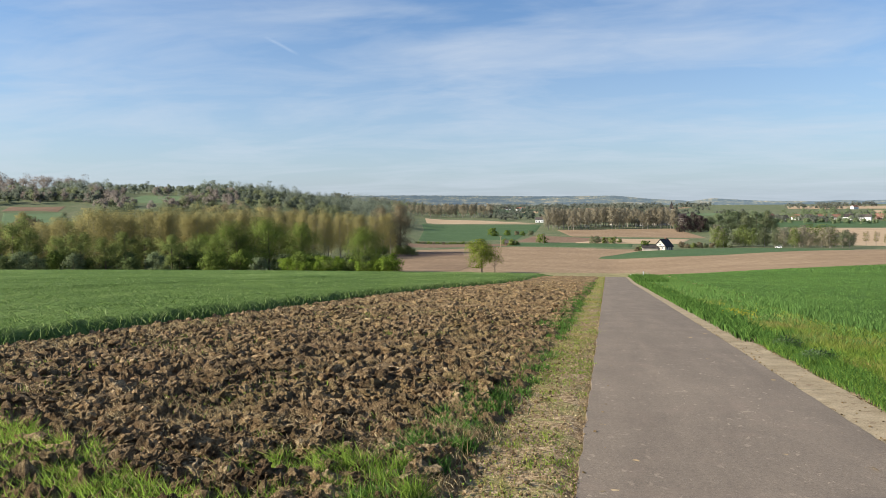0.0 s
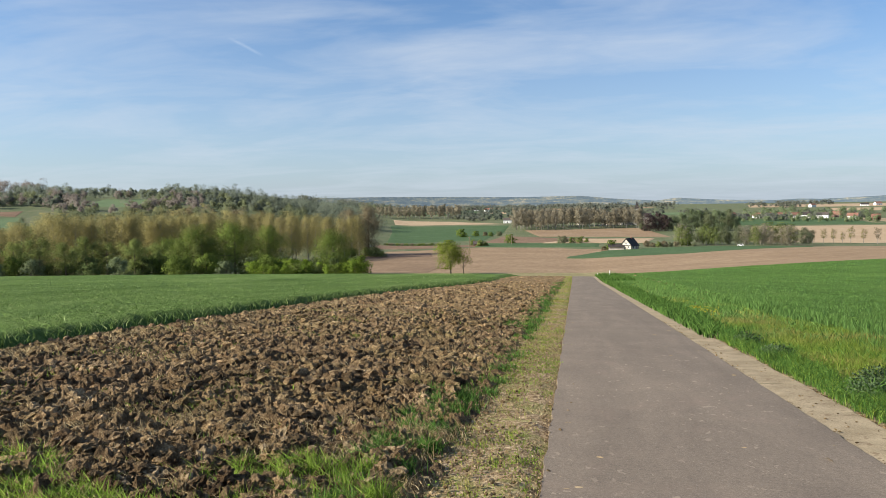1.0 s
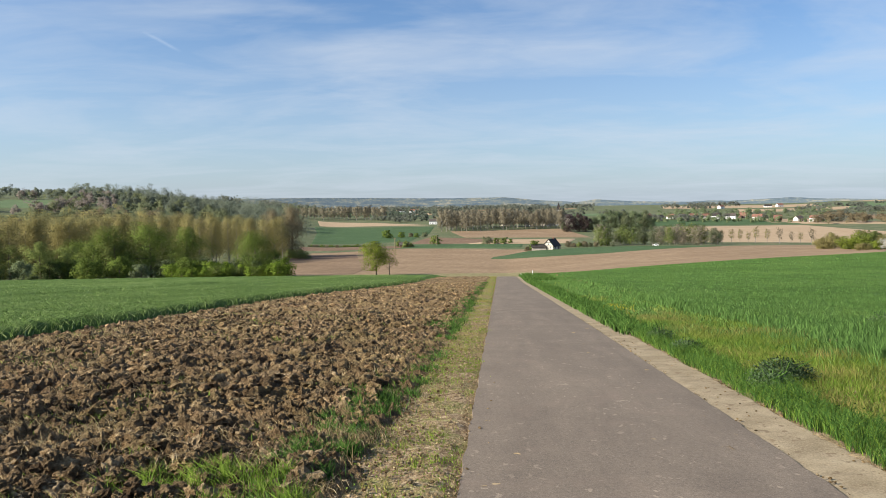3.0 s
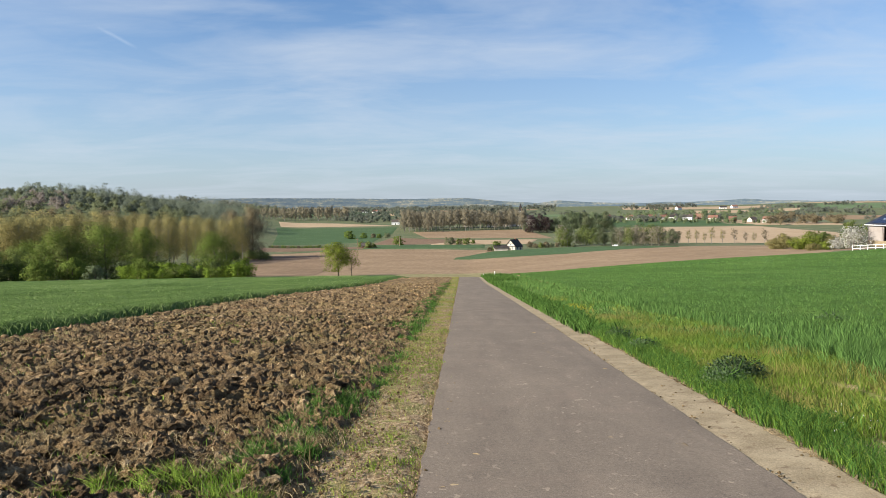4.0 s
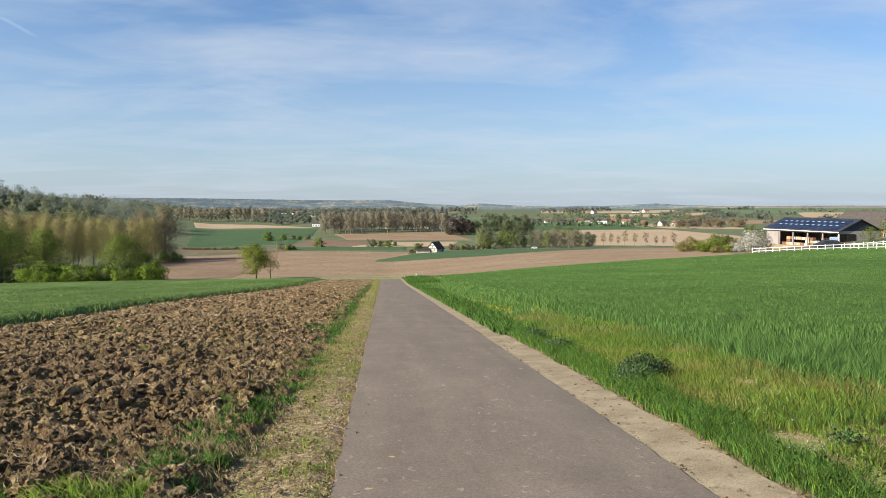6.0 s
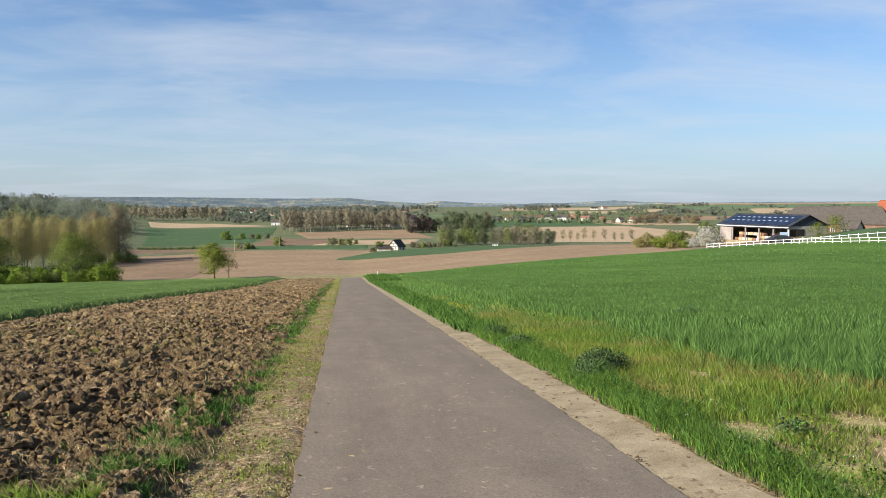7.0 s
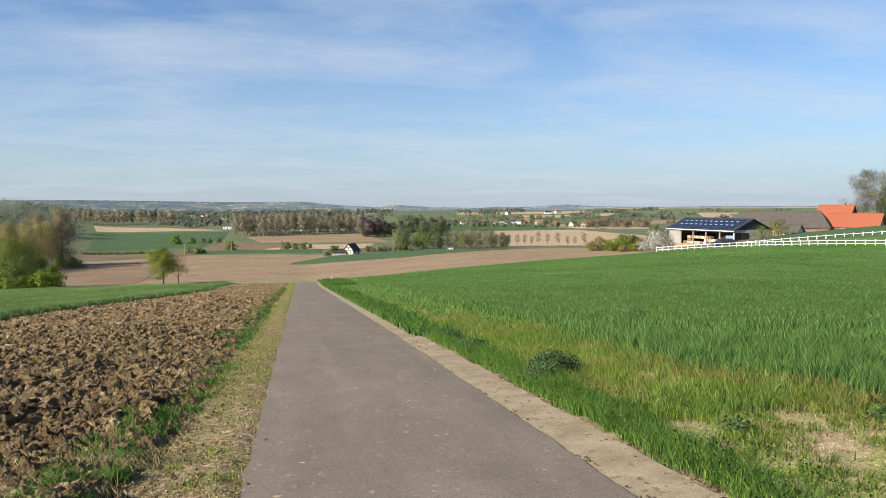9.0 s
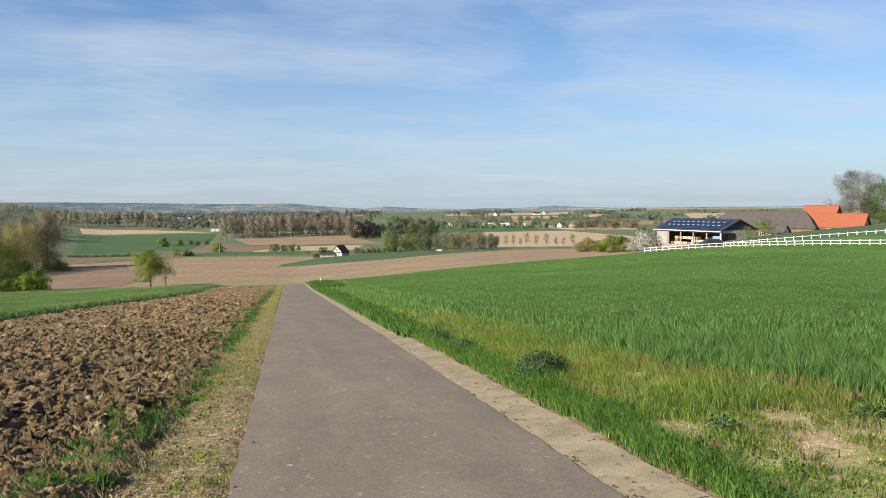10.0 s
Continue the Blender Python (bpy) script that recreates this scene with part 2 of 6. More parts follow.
M_FARGREEN = crop_material("far_green_crop", [(0.36, (0.056, 0.094, 0.040)), (0.5, (0.071, 0.114, 0.050)), (0.62, (0.095, 0.142, 0.063))], 2.0)
M_FARPALE = crop_material("far_pale_meadow", [(0.36, (0.095, 0.140, 0.068)), (0.5, (0.122, 0.170, 0.084)), (0.62, (0.155, 0.20, 0.10))], 2.0)
M_ROUGHGRASS = crop_material("rough_dry_grass", [(0.36, (0.185, 0.165, 0.075)), (0.5, (0.255, 0.222, 0.110)), (0.62, (0.34, 0.285, 0.16))], 1.2)
M_CROPTOP = crop_material("young_barley", [(0.36, (0.062, 0.110, 0.024)), (0.5, (0.115, 0.182, 0.044)), (0.62, (0.195, 0.265, 0.082))], 5.0, 1.0, 0.3)
M_WHEATTOP = crop_material("young_wheat", [(0.36, (0.062, 0.125, 0.022)), (0.5, (0.098, 0.180, 0.035)), (0.62, (0.150, 0.245, 0.052))], 5.0, 1.0, 0.3)
G_STOPS = lambda a, b, c: [(0.0, a), (0.5, b), (1.0, c)]
M_WHEAT = leafy("wheat_blades", G_STOPS((0.116, 0.230, 0.052), (0.150, 0.280, 0.066), (0.195, 0.335, 0.088)), 0.38, rough=0.6, gloss=0.14)
M_BARLEY = leafy("barley_blades", G_STOPS((0.080, 0.150, 0.030), (0.160, 0.262, 0.062), (0.38, 0.47, 0.19)), 0.35)
M_GRASS = leafy("verge_grass", G_STOPS((0.155, 0.262, 0.034), (0.24, 0.375, 0.050), (0.36, 0.49, 0.09)), 0.45)
M_GRASSYELLOW = leafy("yellowish_grass", G_STOPS((0.205, 0.312, 0.040), (0.275, 0.370, 0.058), (0.38, 0.44, 0.10)), 0.45, patch=0.75, patch_scale=0.5, patch_colour=(0.46, 0.345, 0.135))
M_GRASSDARK = leafy("dark_grass", G_STOPS((0.060, 0.140, 0.026), (0.105, 0.215, 0.042), (0.18, 0.31, 0.066)), 0.38)
M_STRAW = leafy("dry_straw", G_STOPS((0.30, 0.215, 0.105), (0.44, 0.335, 0.175), (0.60, 0.50, 0.30)), 0.3)
M_WEED = leafy("grey_green_weed", G_STOPS((0.080, 0.125, 0.056), (0.112, 0.168, 0.074), (0.155, 0.215, 0.098)), 0.35)
M_YELLOW = leafy("yellow_petals", G_STOPS((0.65, 0.48, 0.02), (0.75, 0.58, 0.03), (0.8, 0.65, 0.08)), 0.3)
M_WHITEPETAL = leafy("white_petals", G_STOPS((0.6, 0.6, 0.52), (0.75, 0.74, 0.68), (0.85, 0.84, 0.8)), 0.3)
M_BARK = surface("bark", [(0.35, (0.075, 0.058, 0.042)), (0.5, (0.125, 0.098, 0.072)), (0.65, (0.19, 0.155, 0.12))], 2.5, 14.0, 0.95, 0.6, 0.03)
M_PALEBARK = surface("pale_bark", [(0.35, (0.16, 0.145, 0.12)), (0.5, (0.26, 0.235, 0.20)), (0.65, (0.36, 0.33, 0.29))], 2.5, 14.0, 0.95, 0.6, 0.03)
L_OAK = leafy("oak_leaves", G_STOPS((0.150, 0.195, 0.030), (0.215, 0.265, 0.042), (0.29, 0.335, 0.06)), 0.42)
L_BRIGHT = leafy("bright_leaves", G_STOPS((0.085, 0.145, 0.018), (0.155, 0.235, 0.028), (0.24, 0.31, 0.05)), 0.4)
L_DARK = leafy("dark_leaves", G_STOPS((0.060, 0.085, 0.030), (0.082, 0.112, 0.038), (0.11, 0.145, 0.05)), 0.35)
L_POPLAR = leafy("young_poplar_leaves", G_STOPS((0.300, 0.268, 0.108), (0.330, 0.292, 0.120), (0.36, 0.318, 0.136)), 0.55)
L_WILLOW = leafy("willow_leaves", G_STOPS((0.135, 0.172, 0.050), (0.18, 0.222, 0.064), (0.23, 0.27, 0.084)), 0.45)
L_BROWN = leafy("brown_twigs", G_STOPS((0.200, 0.165, 0.100), (0.218, 0.180, 0.108), (0.24, 0.198, 0.122)), 0.45)
L_COPPER = leafy("copper_leaves", G_STOPS((0.050, 0.036, 0.036), (0.072, 0.050, 0.048), (0.100, 0.070, 0.064)), 0.3)
L_BLOSSOM = leafy("white_blossom", G_STOPS((0.34, 0.33, 0.27), (0.47, 0.45, 0.39), (0.62, 0.60, 0.54)), 0.3)
L_BIRCH = leafy("thin_birch_leaves", G_STOPS((0.13, 0.115, 0.075), (0.20, 0.18, 0.12), (0.29, 0.27, 0.19)), 0.35)
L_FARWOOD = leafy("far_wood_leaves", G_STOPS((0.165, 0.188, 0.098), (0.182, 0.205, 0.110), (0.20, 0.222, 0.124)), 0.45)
M_ORANGE = surface("orange_roof_tiles", [(0.35, (0.225, 0.066, 0.032)), (0.5, (0.29, 0.086, 0.042)), (0.65, (0.355, 0.118, 0.060))], 3.0, 9.0, 0.75, 0.5, 0.03)
M_GREYROOF = surface("grey_roof_tiles", [(0.35, (0.060, 0.051, 0.044)), (0.5, (0.088, 0.074, 0.064)), (0.65, (0.125, 0.105, 0.09))], 2.0, 9.0, 0.85, 0.5, 0.03)
M_REDROOF = surface("red_roof_tiles", [(0.35, (0.17, 0.088, 0.062)), (0.5, (0.23, 0.118, 0.084)), (0.65, (0.28, 0.155, 0.112))], 0.4, 6.0, 0.85, 0.5, 0.03)
M_SLATE = surface("dark_slate", [(0.35, (0.022, 0.024, 0.032)), (0.5, (0.034, 0.037, 0.048)), (0.65, (0.052, 0.056, 0.07))], 0.5, 5.0, 0.6, 0.3, 0.02)
M_DARKTILE = surface("dark_brown_tiles", [(0.35, (0.030, 0.026, 0.024)), (0.5, (0.046, 0.039, 0.036)), (0.65, (0.068, 0.058, 0.052))], 0.5, 5.0, 0.75, 0.3, 0.02)
# greyed and lifted: distance haze is put into this leaf colour
L_DISTANT = leafy("haze_tinted_wood_twigs", G_STOPS((0.200, 0.215, 0.168), (0.216, 0.232, 0.182), (0.235, 0.25, 0.196)), 0.5)
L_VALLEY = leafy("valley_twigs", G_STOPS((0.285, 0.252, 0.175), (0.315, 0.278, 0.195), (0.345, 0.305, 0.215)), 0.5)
L_WOODOAK = leafy("wood_oak_leaves", G_STOPS((0.105, 0.152, 0.030), (0.140, 0.195, 0.040), (0.185, 0.24, 0.052)), 0.4)
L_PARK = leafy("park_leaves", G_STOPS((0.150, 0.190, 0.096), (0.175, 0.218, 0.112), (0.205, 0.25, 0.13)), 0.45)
# haze over the hill crest is put into these two colours, greyer and bluer
L_CREST = leafy("hazed_crest_leaves", G_STOPS((0.165, 0.195, 0.145), (0.182, 0.212, 0.160), (0.20, 0.228, 0.175)), 0.5)
L_CRESTBROWN = leafy("hazed_crest_twigs", G_STOPS((0.205, 0.178, 0.155), (0.222, 0.192, 0.168), (0.24, 0.21, 0.182)), 0.45)
M_PANEL = surface("solar_cells", [(0.35, (0.012, 0.016, 0.032)), (0.5, (0.018, 0.024, 0.046)), (0.65, (0.026, 0.034, 0.062))], 0.4, 3.0, 0.3, 0.05, 0.005, gloss=0.4)
M_SKYLIGHT = surface("roof_light_sheet", [(0.35, (0.20, 0.26, 0.35)), (0.5, (0.27, 0.34, 0.44)), (0.65, (0.34, 0.41, 0.51))], 0.4, 3.0, 0.35, 0.05, 0.005, gloss=0.5)
M_CLAD = surface("grey_brown_cladding", [(0.35, (0.27, 0.235, 0.21)), (0.5, (0.33, 0.29, 0.26)), (0.65, (0.38, 0.34, 0.31))], 0.3, 5.0, 0.7, 0.2, 0.01)
M_BRICK = surface("old_brick", [(0.35, (0.15, 0.085, 0.06)), (0.5, (0.21, 0.125, 0.09)), (0.65, (0.28, 0.18, 0.135))], 0.5, 9.0, 0.9, 0.4, 0.02)
M_WHITE = surface("white_paint", [(0.35, (0.66, 0.65, 0.62)), (0.5, (0.76, 0.75, 0.72)), (0.65, (0.82, 0.81, 0.79))], 0.8, 12.0, 0.6, 0.15, 0.004)
M_CREAM = surface("cream_render", [(0.35, (0.48, 0.43, 0.35)), (0.5, (0.58, 0.53, 0.44)), (0.65, (0.66, 0.61, 0.53))], 0.5, 8.0, 0.85, 0.2, 0.006)
M_DARK = surface("dark_interior", [(0.35, (0.018, 0.016, 0.014)), (0.5, (0.028, 0.024, 0.021)), (0.65, (0.042, 0.036, 0.03))], 0.5, 6.0, 0.9, 0.1, 0.01)
M_WOOD = surface("sawn_timber", [(0.35, (0.40, 0.25, 0.11)), (0.5, (0.52, 0.35, 0.17)), (0.65, (0.62, 0.45, 0.25))], 0.8, 12.0, 0.85, 0.3, 0.01)
M_GLASS = glass_material()


def smooth(v, a, b):
    u = np.clip((np.asarray(v, float) - a) / (b - a), 0.0, 1.0)
    return u * u * (3.0 - 2.0 * u)


# ---- the lie of the land ----
PS = np.array([-200.0, 0.0, 20.0, 68.0, 78.0, 94.0, 99.0, 108.0, 140.0, 190.0, 260.0, 420.0, 800.0, 1100.0, 1500.0, 2400.0, 3600.0, 5200.0])
PG = np.array([-0.02, -0.090, -0.0955, -0.0975, -0.083, -0.083, -0.118, -0.122, -0.1205, -0.083, -0.038, -0.012, 0.014, 0.020, 0.004, -0.003, -0.005, -0.004])
PX = np.linspace(-200.0, 5200.0, 5401)
PZ = np.concatenate([[0.0], np.cumsum(0.5 * (np.interp(PX[1:], PS, PG) + np.interp(PX[:-1], PS, PG)))])
PZ -= np.interp(0.0, PX, PZ)


def land(x, y):
    """Height of the ground: a slope down along the road, a valley floor, a wooded hill to the west and a rise to the east."""
    x, y = np.asarray(x, float), np.asarray(y, float)
    r = np.hypot(x, y)
    az = np.degrees(np.arctan2(x, np.maximum(y, 1.0)))
    k = 0.16 + 0.84 * smooth(r, 120.0, 700.0)
    s = np.where(y > 0, np.sqrt(y * y + k * x * x), y + np.sqrt(k) * np.abs(x))
    z = np.interp(s, PX, PZ)
    z = z + 8.6 * np.tanh(np.maximum(x - 3.2, 0.0) / 100.0) * smooth(y, 0.0, 170.0) * (1.0 - smooth(r, 260.0, 520.0))
    z = z + 6.0 * smooth(az, 24.0, 50.0) * smooth(r, 140.0, 215.0) * (1.0 - smooth(r, 300.0, 480.0))
    z = z + 41.0 * smooth(-az, 13.0, 32.0) * smooth(r, 270.0, 760.0)
    z = z + 9.0 * smooth(-az, 10.0, 20.0) * smooth(r, 900.0, 1500.0)
    z = z + 7.0 * smooth(az, 21.0, 29.0) * smooth(r, 900.0, 1700.0)
    return z

def reaching(az, r, mrad):
    """Height of a tree at that azimuth and distance whose top stands mrad thousandths above the level of the eye."""
    return 1.68 + r * mrad * 0.001 - float(land(r * math.sin(radians(az)), r * math.cos(radians(az))))


def terrain_grid(name, V, nu, nv, mat, closed=False, flat=False):
    """A mesh from a grid of nu by nv points."""
    idx = np.arange(nu * nv).reshape(nu, nv)
    if closed:
        idx = np.vstack([idx, idx[:1]])
    a, b, c, d = idx[:-1, :-1], idx[1:, :-1], idx[1:, 1:], idx[:-1, 1:]
    F = np.stack([a, b, c, d], -1).reshape(-1, 4)
    return quads(name, V.reshape(-1, 3), F, mat, not flat)


def quads(name, V, F, mat, smooth_shade=True):
    """A mesh object straight from arrays of points and of faces with equal corners."""
    me = bpy.data.meshes.new(name)
    V, F = np.asarray(V, np.float32), np.asarray(F, np.int32)
    k = F.shape[1]
    me.vertices.add(len(V))
    me.vertices.foreach_set("co", V.ravel())
    me.loops.add(F.size)
    me.loops.foreach_set("vertex_index", F.ravel())
    me.polygons.add(len(F))
    me.polygons.foreach_set("loop_start", np.arange(0, F.size, k, dtype=np.int32))
    me.polygons.foreach_set("use_smooth", np.full(len(F), smooth_shade))
    me.update(calc_edges=True)
    if mat:
        me.materials.append(mat)
    return new(name, me)



def hashed(ix, iy, seed):
    v = np.sin(ix * 127.1 + iy * 311.7 + seed * 74.7) * 43758.5453
    return v - np.floor(v)


def value_noise(x, y, seed=0):
    ix, iy = np.floor(x), np.floor(y)
    fx, fy = x - ix, y - iy
    fx, fy = fx * fx * (3 - 2 * fx), fy * fy * (3 - 2 * fy)
    a, b = hashed(ix, iy, seed), hashed(ix + 1, iy, seed)
    c, d = hashed(ix, iy + 1, seed), hashed(ix + 1, iy + 1, seed)
    return (a * (1 - fx) + b * fx) * (1 - fy) + (c * (1 - fx) + d * fx) * fy


def fractal(x, y, seed=0, octaves=4):
    total, amp, norm = 0.0, 1.0, 0.0
    for o in range(octaves):
        total = total + amp * value_noise(x * 2 ** o + 17.3 * o, y * 2 ** o - 9.1 * o, seed + o)
        norm += amp
        amp *= 0.5
    return total / norm


def lumps(x, y, seed=0):
    """Rounded separate lumps on a loose grid: height 0 to 1 of the nearest one."""
    ix, iy = np.floor(x), np.floor(y)
    best = np.zeros_like(x)
    for dx in (-1, 0, 1):
        for dy in (-1, 0, 1):
            cx, cy = ix + dx, iy + dy
            px = cx + 0.5 + 0.75 * (hashed(cx, cy, seed) - 0.5)
            py = cy + 0.5 + 0.75 * (hashed(cx, cy, seed + 5) - 0.5)
            size = 0.35 + 0.45 * hashed(cx, cy, seed + 9)
            d = np.maximum(np.abs(x - px) * (0.8 + 0.5 * hashed(cx, cy, seed + 11)), np.abs(y - py)) * 0.55 + np.hypot(x - px, y - py) * 0.45
            best = np.maximum(best, np.clip(1.25 - d / size * 1.25, 0, 1) ** 0.6 * (0.4 + 0.6 * hashed(cx, cy, seed + 13)))
    return best


def soil_relief(x, y):
    """Turned clods between furrows that run beside the road."""
    u = x + 0.22 * (fractal(x * 0.7, y * 0.5, 3) - 0.5)
    wx = x + 0.10 * (fractal(x * 4, y * 4, 21, 3) - 0.5)
    wy = y + 0.10 * (fractal(x * 4, y * 4, 31, 3) - 0.5)
    z = 0.012 * np.sin(u * 2 * math.pi / 0.42)
    z = z + 0.105 * lumps(wx / 0.32, wy / 0.30, 1) + 0.115 * lumps(wx / 0.15, wy / 0.14, 2) + 0.065 * lumps(wx / 0.07, wy / 0.07, 4)
    z = z + 0.10 * (fractal(x * 1.6, y * 1.6, 5, 3) - 0.5) + 0.10 * (fractal(x * 8, y * 8, 8, 3) - 0.5) - 0.03
    return z


# ---- the ground: one sheet out to the horizon ----
def wheat_edge(y):
    return 6.4 + 0.9 * (fractal(np.asarray(y, float) * 0.22, 0 * np.asarray(y, float), 41) - 0.5) + 0.4 * smooth(np.asarray(y, float), 30, 60) + 0.9 * (1 - smooth(np.asarray(y, float), 6.0, 12.0))


def barley_edge(y):
    y = np.asarray(y, float)
    return -11.3 + 0.35 * (fractal(y * 0.5, 0 * y, 43) - 0.5) + 2.4 * smooth(y, 34, 68)


def build_ground():
    az = np.radians(np.concatenate([np.arange(-64, 64, 0.8), np.arange(64, 296, 8.0)]))
    r = np.concatenate([[0.02], np.geomspace(0.8, 4900.0, 180)])
    A, Rr = np.meshgrid(az, r, indexing="ij")
    X, Y = Rr * np.sin(A), Rr * np.cos(A)
    Z = land(X, Y) - 0.16 * (1 - smooth(Rr, 90, 130)) - 0.02
    ob = terrain_grid("ground", np.stack([X, Y, Z], -1), len(az), len(r), M_MEADOW, closed=True)
    return tagged(ob, "rolling green valley floor and meadows under the fields", "ground", kind="structure")


def strip(name, x0, x1, y0, y1, lift, mat, nx=6, step=0.5, rough=0.0, drop=0.0, wob0=0.0, wob1=0.0):
    """A band along the road; its long edges may wander."""
    ys = np.concatenate([np.arange(y0, -4, 1.0), np.arange(-4, 30, step), np.arange(30, y1 + 2, step * 4)])
    us = np.linspace(0, 1, nx)
    Yg, U = np.meshgrid(ys, us, indexing="ij")
    e0 = x0 + wob0 * (fractal(ys * 3.1, 0 * ys, 51, 4) - 0.5)
    e1 = x1 + wob1 * (fractal(ys * 3.1, 0 * ys, 57, 4) - 0.5)
    X = e0[:, None] * (1 - U) + e1[:, None] * U
    Z = land(X, Yg) + lift + rough * (fractal(X * 5, Yg * 5, 61, 4) - 0.5)
    Z[:, 0] -= drop
    Z[:, -1] -= drop
    return terrain_grid(name, np.stack([X, Yg, Z], -1)[:, ::-1], len(ys), nx, mat)


def build_road():
    ys = np.concatenate([np.arange(-60, -4, 1.0), np.arange(-4, 30, 0.08), np.arange(30, 170, 1.0)])
    # edge skirts give the asphalt its thickness
    e0 = -0.20 + 0.055 * (fractal(ys * 2.6, 0 * ys, 71, 4) - 0.5)
    e1 = 2.590 + 0.040 * (fractal(ys * 5.3, 0 * ys, 73, 3) - 0.5)
    bend = 26.0 * smooth(ys, 88, 175) ** 2
    us = np.linspace(0, 1, 9)
    X = e0[:, None] * (1 - us) + e1[:, None] * us
    X = np.concatenate([X[:, :1] - 0.012, X, X[:, -1:] + 0.004], 1) - bend[:, None]
    Yg = np.repeat(ys[:, None], X.shape[1], 1)
    crown = 0.018 * (1 - ((np.concatenate([[0], us, [1]]) - 0.5) * 2) ** 2)
    Z = land(X, Yg) + 0.012 + crown[None]
    Z[:, 0] -= 0.09
    Z[:, -1] -= 0.09
    ob = terrain_grid("road", np.stack([X, Yg, Z], -1)[:, ::-1], len(ys), X.shape[1], M_ASPHALT, flat=True)
    return tagged(ob, "narrow worn asphalt farm road with pale mud specks", "road", kind="structure")


def build_kerb():
    """The flush concrete gutter strip along the asphalt, cast in long bays."""
    parent = None
    y = 4.15 - 6.0 * 10
    bays = []
    while y < 100:
        length = 6.0
        ys = np.arange(y + 0.006, y + length - 0.005, 0.10 if y < 24 else 0.5)
        ys = np.append(ys, y + length - 0.006)
        us = np.array([0.0, 0.05, 0.25, 0.5, 0.75, 0.94, 1.0, 1.0])
        e0 = np.full(len(ys), 2.545)
        e1 = 3.185 + 0.06 * (fractal(ys * 3.2, 0 * ys, 77, 4) - 0.5) - 0.18 * smooth(ys, 25, 70)
        X = e0[:, None] * (1 - us) + e1[:, None] * us
        Yg = np.repeat(ys[:, None], len(us), 1)
        Z = land(X, Yg) + np.array([-0.012, -0.010, 0.002, 0.010, 0.018, 0.024, 0.008, -0.12])[None] + 0.014 * (fractal(X * 9, Yg * 9, 79) - 0.5)
        V = np.stack([X, Yg, Z], -1)[:, ::-1]
        ob = terrain_grid("concrete_bay" if parent else "concrete_gutter", V, len(ys), len(us), M_CONCRETE, flat=True)
        if parent is None:
            parent = tagged(ob, "pale weathered concrete gutter strip beside the asphalt", "kerb", kind="structure")
        else:
            ob.parent = parent
        y += length
    return parent


def build_plough():
    az = np.radians(np.concatenate([np.arange(-178, -98, 3.0), np.arange(-98, -74, 0.5), np.arange(-74, -0.4, 0.22)]))
    r = np.geomspace(0.9, 96.0, 740)
    A, Rr = np.meshgrid(az, r, indexing="ij")
    X, Y = Rr * np.sin(A), Rr * np.cos(A)
    fade = smooth(-X, 0.85, 1.5) * smooth(X, -12.0, -11.0)
    bury = -0.10 * (1 - smooth(-X, 0.75, 1.15))
    Z = land(X, Y) + soil_relief(X, Y) * (0.25 + 0.75 * fade) - 0.03 + bury
    idx = np.arange(X.size).reshape(X.shape)
    a, b, c, d = idx[:-1, :-1], idx[1:, :-1], idx[1:, 1:], idx[:-1, 1:]
    keep = (X[:-1, :-1] > barley_edge(Y[:-1, :-1]) - 1.2) & (X[:-1, :-1] < -0.55) & (Y[:-1, :-1] > -60)
    F = np.stack([a, b, c, d], -1)[keep]
    used, inv = np.unique(F, return_inverse=True)
    V = np.stack([X, Y, Z], -1).reshape(-1, 3)[used]
    ob = quads("ploughed_field", V, inv.reshape(-1, 4)[:, ::-1], M_SOIL, False)
    return tagged(ob, "freshly ploughed brown field of dry crumbling clods", "field", kind="structure")


def canopy(name, label, inside, lift, mat, azs, r0, r1, n, category="crop field", tracks=(), inward=None, rise=(9.0, 16.0)):
    """The closed upper surface of a crop where single blades no longer show."""
    az = np.radians(np.arange(*azs))
    r = np.geomspace(r0, r1, n)
    A, Rr = np.meshgrid(az, r, indexing="ij")
    X, Y = Rr * np.sin(A), Rr * np.cos(A)
    tall = lift * smooth(Rr, rise[0], rise[1])
    if inward is not None:
        tall = tall * np.sqrt(np.clip(inward(X, Y) / 0.45, 0.0, 1.0))
    for wheel in tracks:
        tall = tall * (1.0 - 0.85 * np.exp(-((X - wheel - 0.4 * np.sin(Y * 0.05)) / 0.34) ** 2))
    Z = land(X, Y) + tall * (0.72 + 0.45 * fractal(X * 2.2, Y * 2.2, 91, 4)) + 0.06 * (fractal(X * 6, Y * 6, 95, 2) - 0.5)
    idx = np.arange(X.size).reshape(X.shape)
    a, b, c, d = idx[:-1, :-1], idx[1:, :-1], idx[1:, 1:], idx[:-1, 1:]
    keep = inside(X, Y)[:-1, :-1]
    F = np.stack([a, b, c, d], -1)[keep]
    used, inv = np.unique(F, return_inverse=True)
    ob = quads(name, np.stack([X, Y, Z], -1).reshape(-1, 3)[used], inv.reshape(-1, 4)[:, ::-1], mat, True)
    return tagged(ob, label, category, kind="structure")


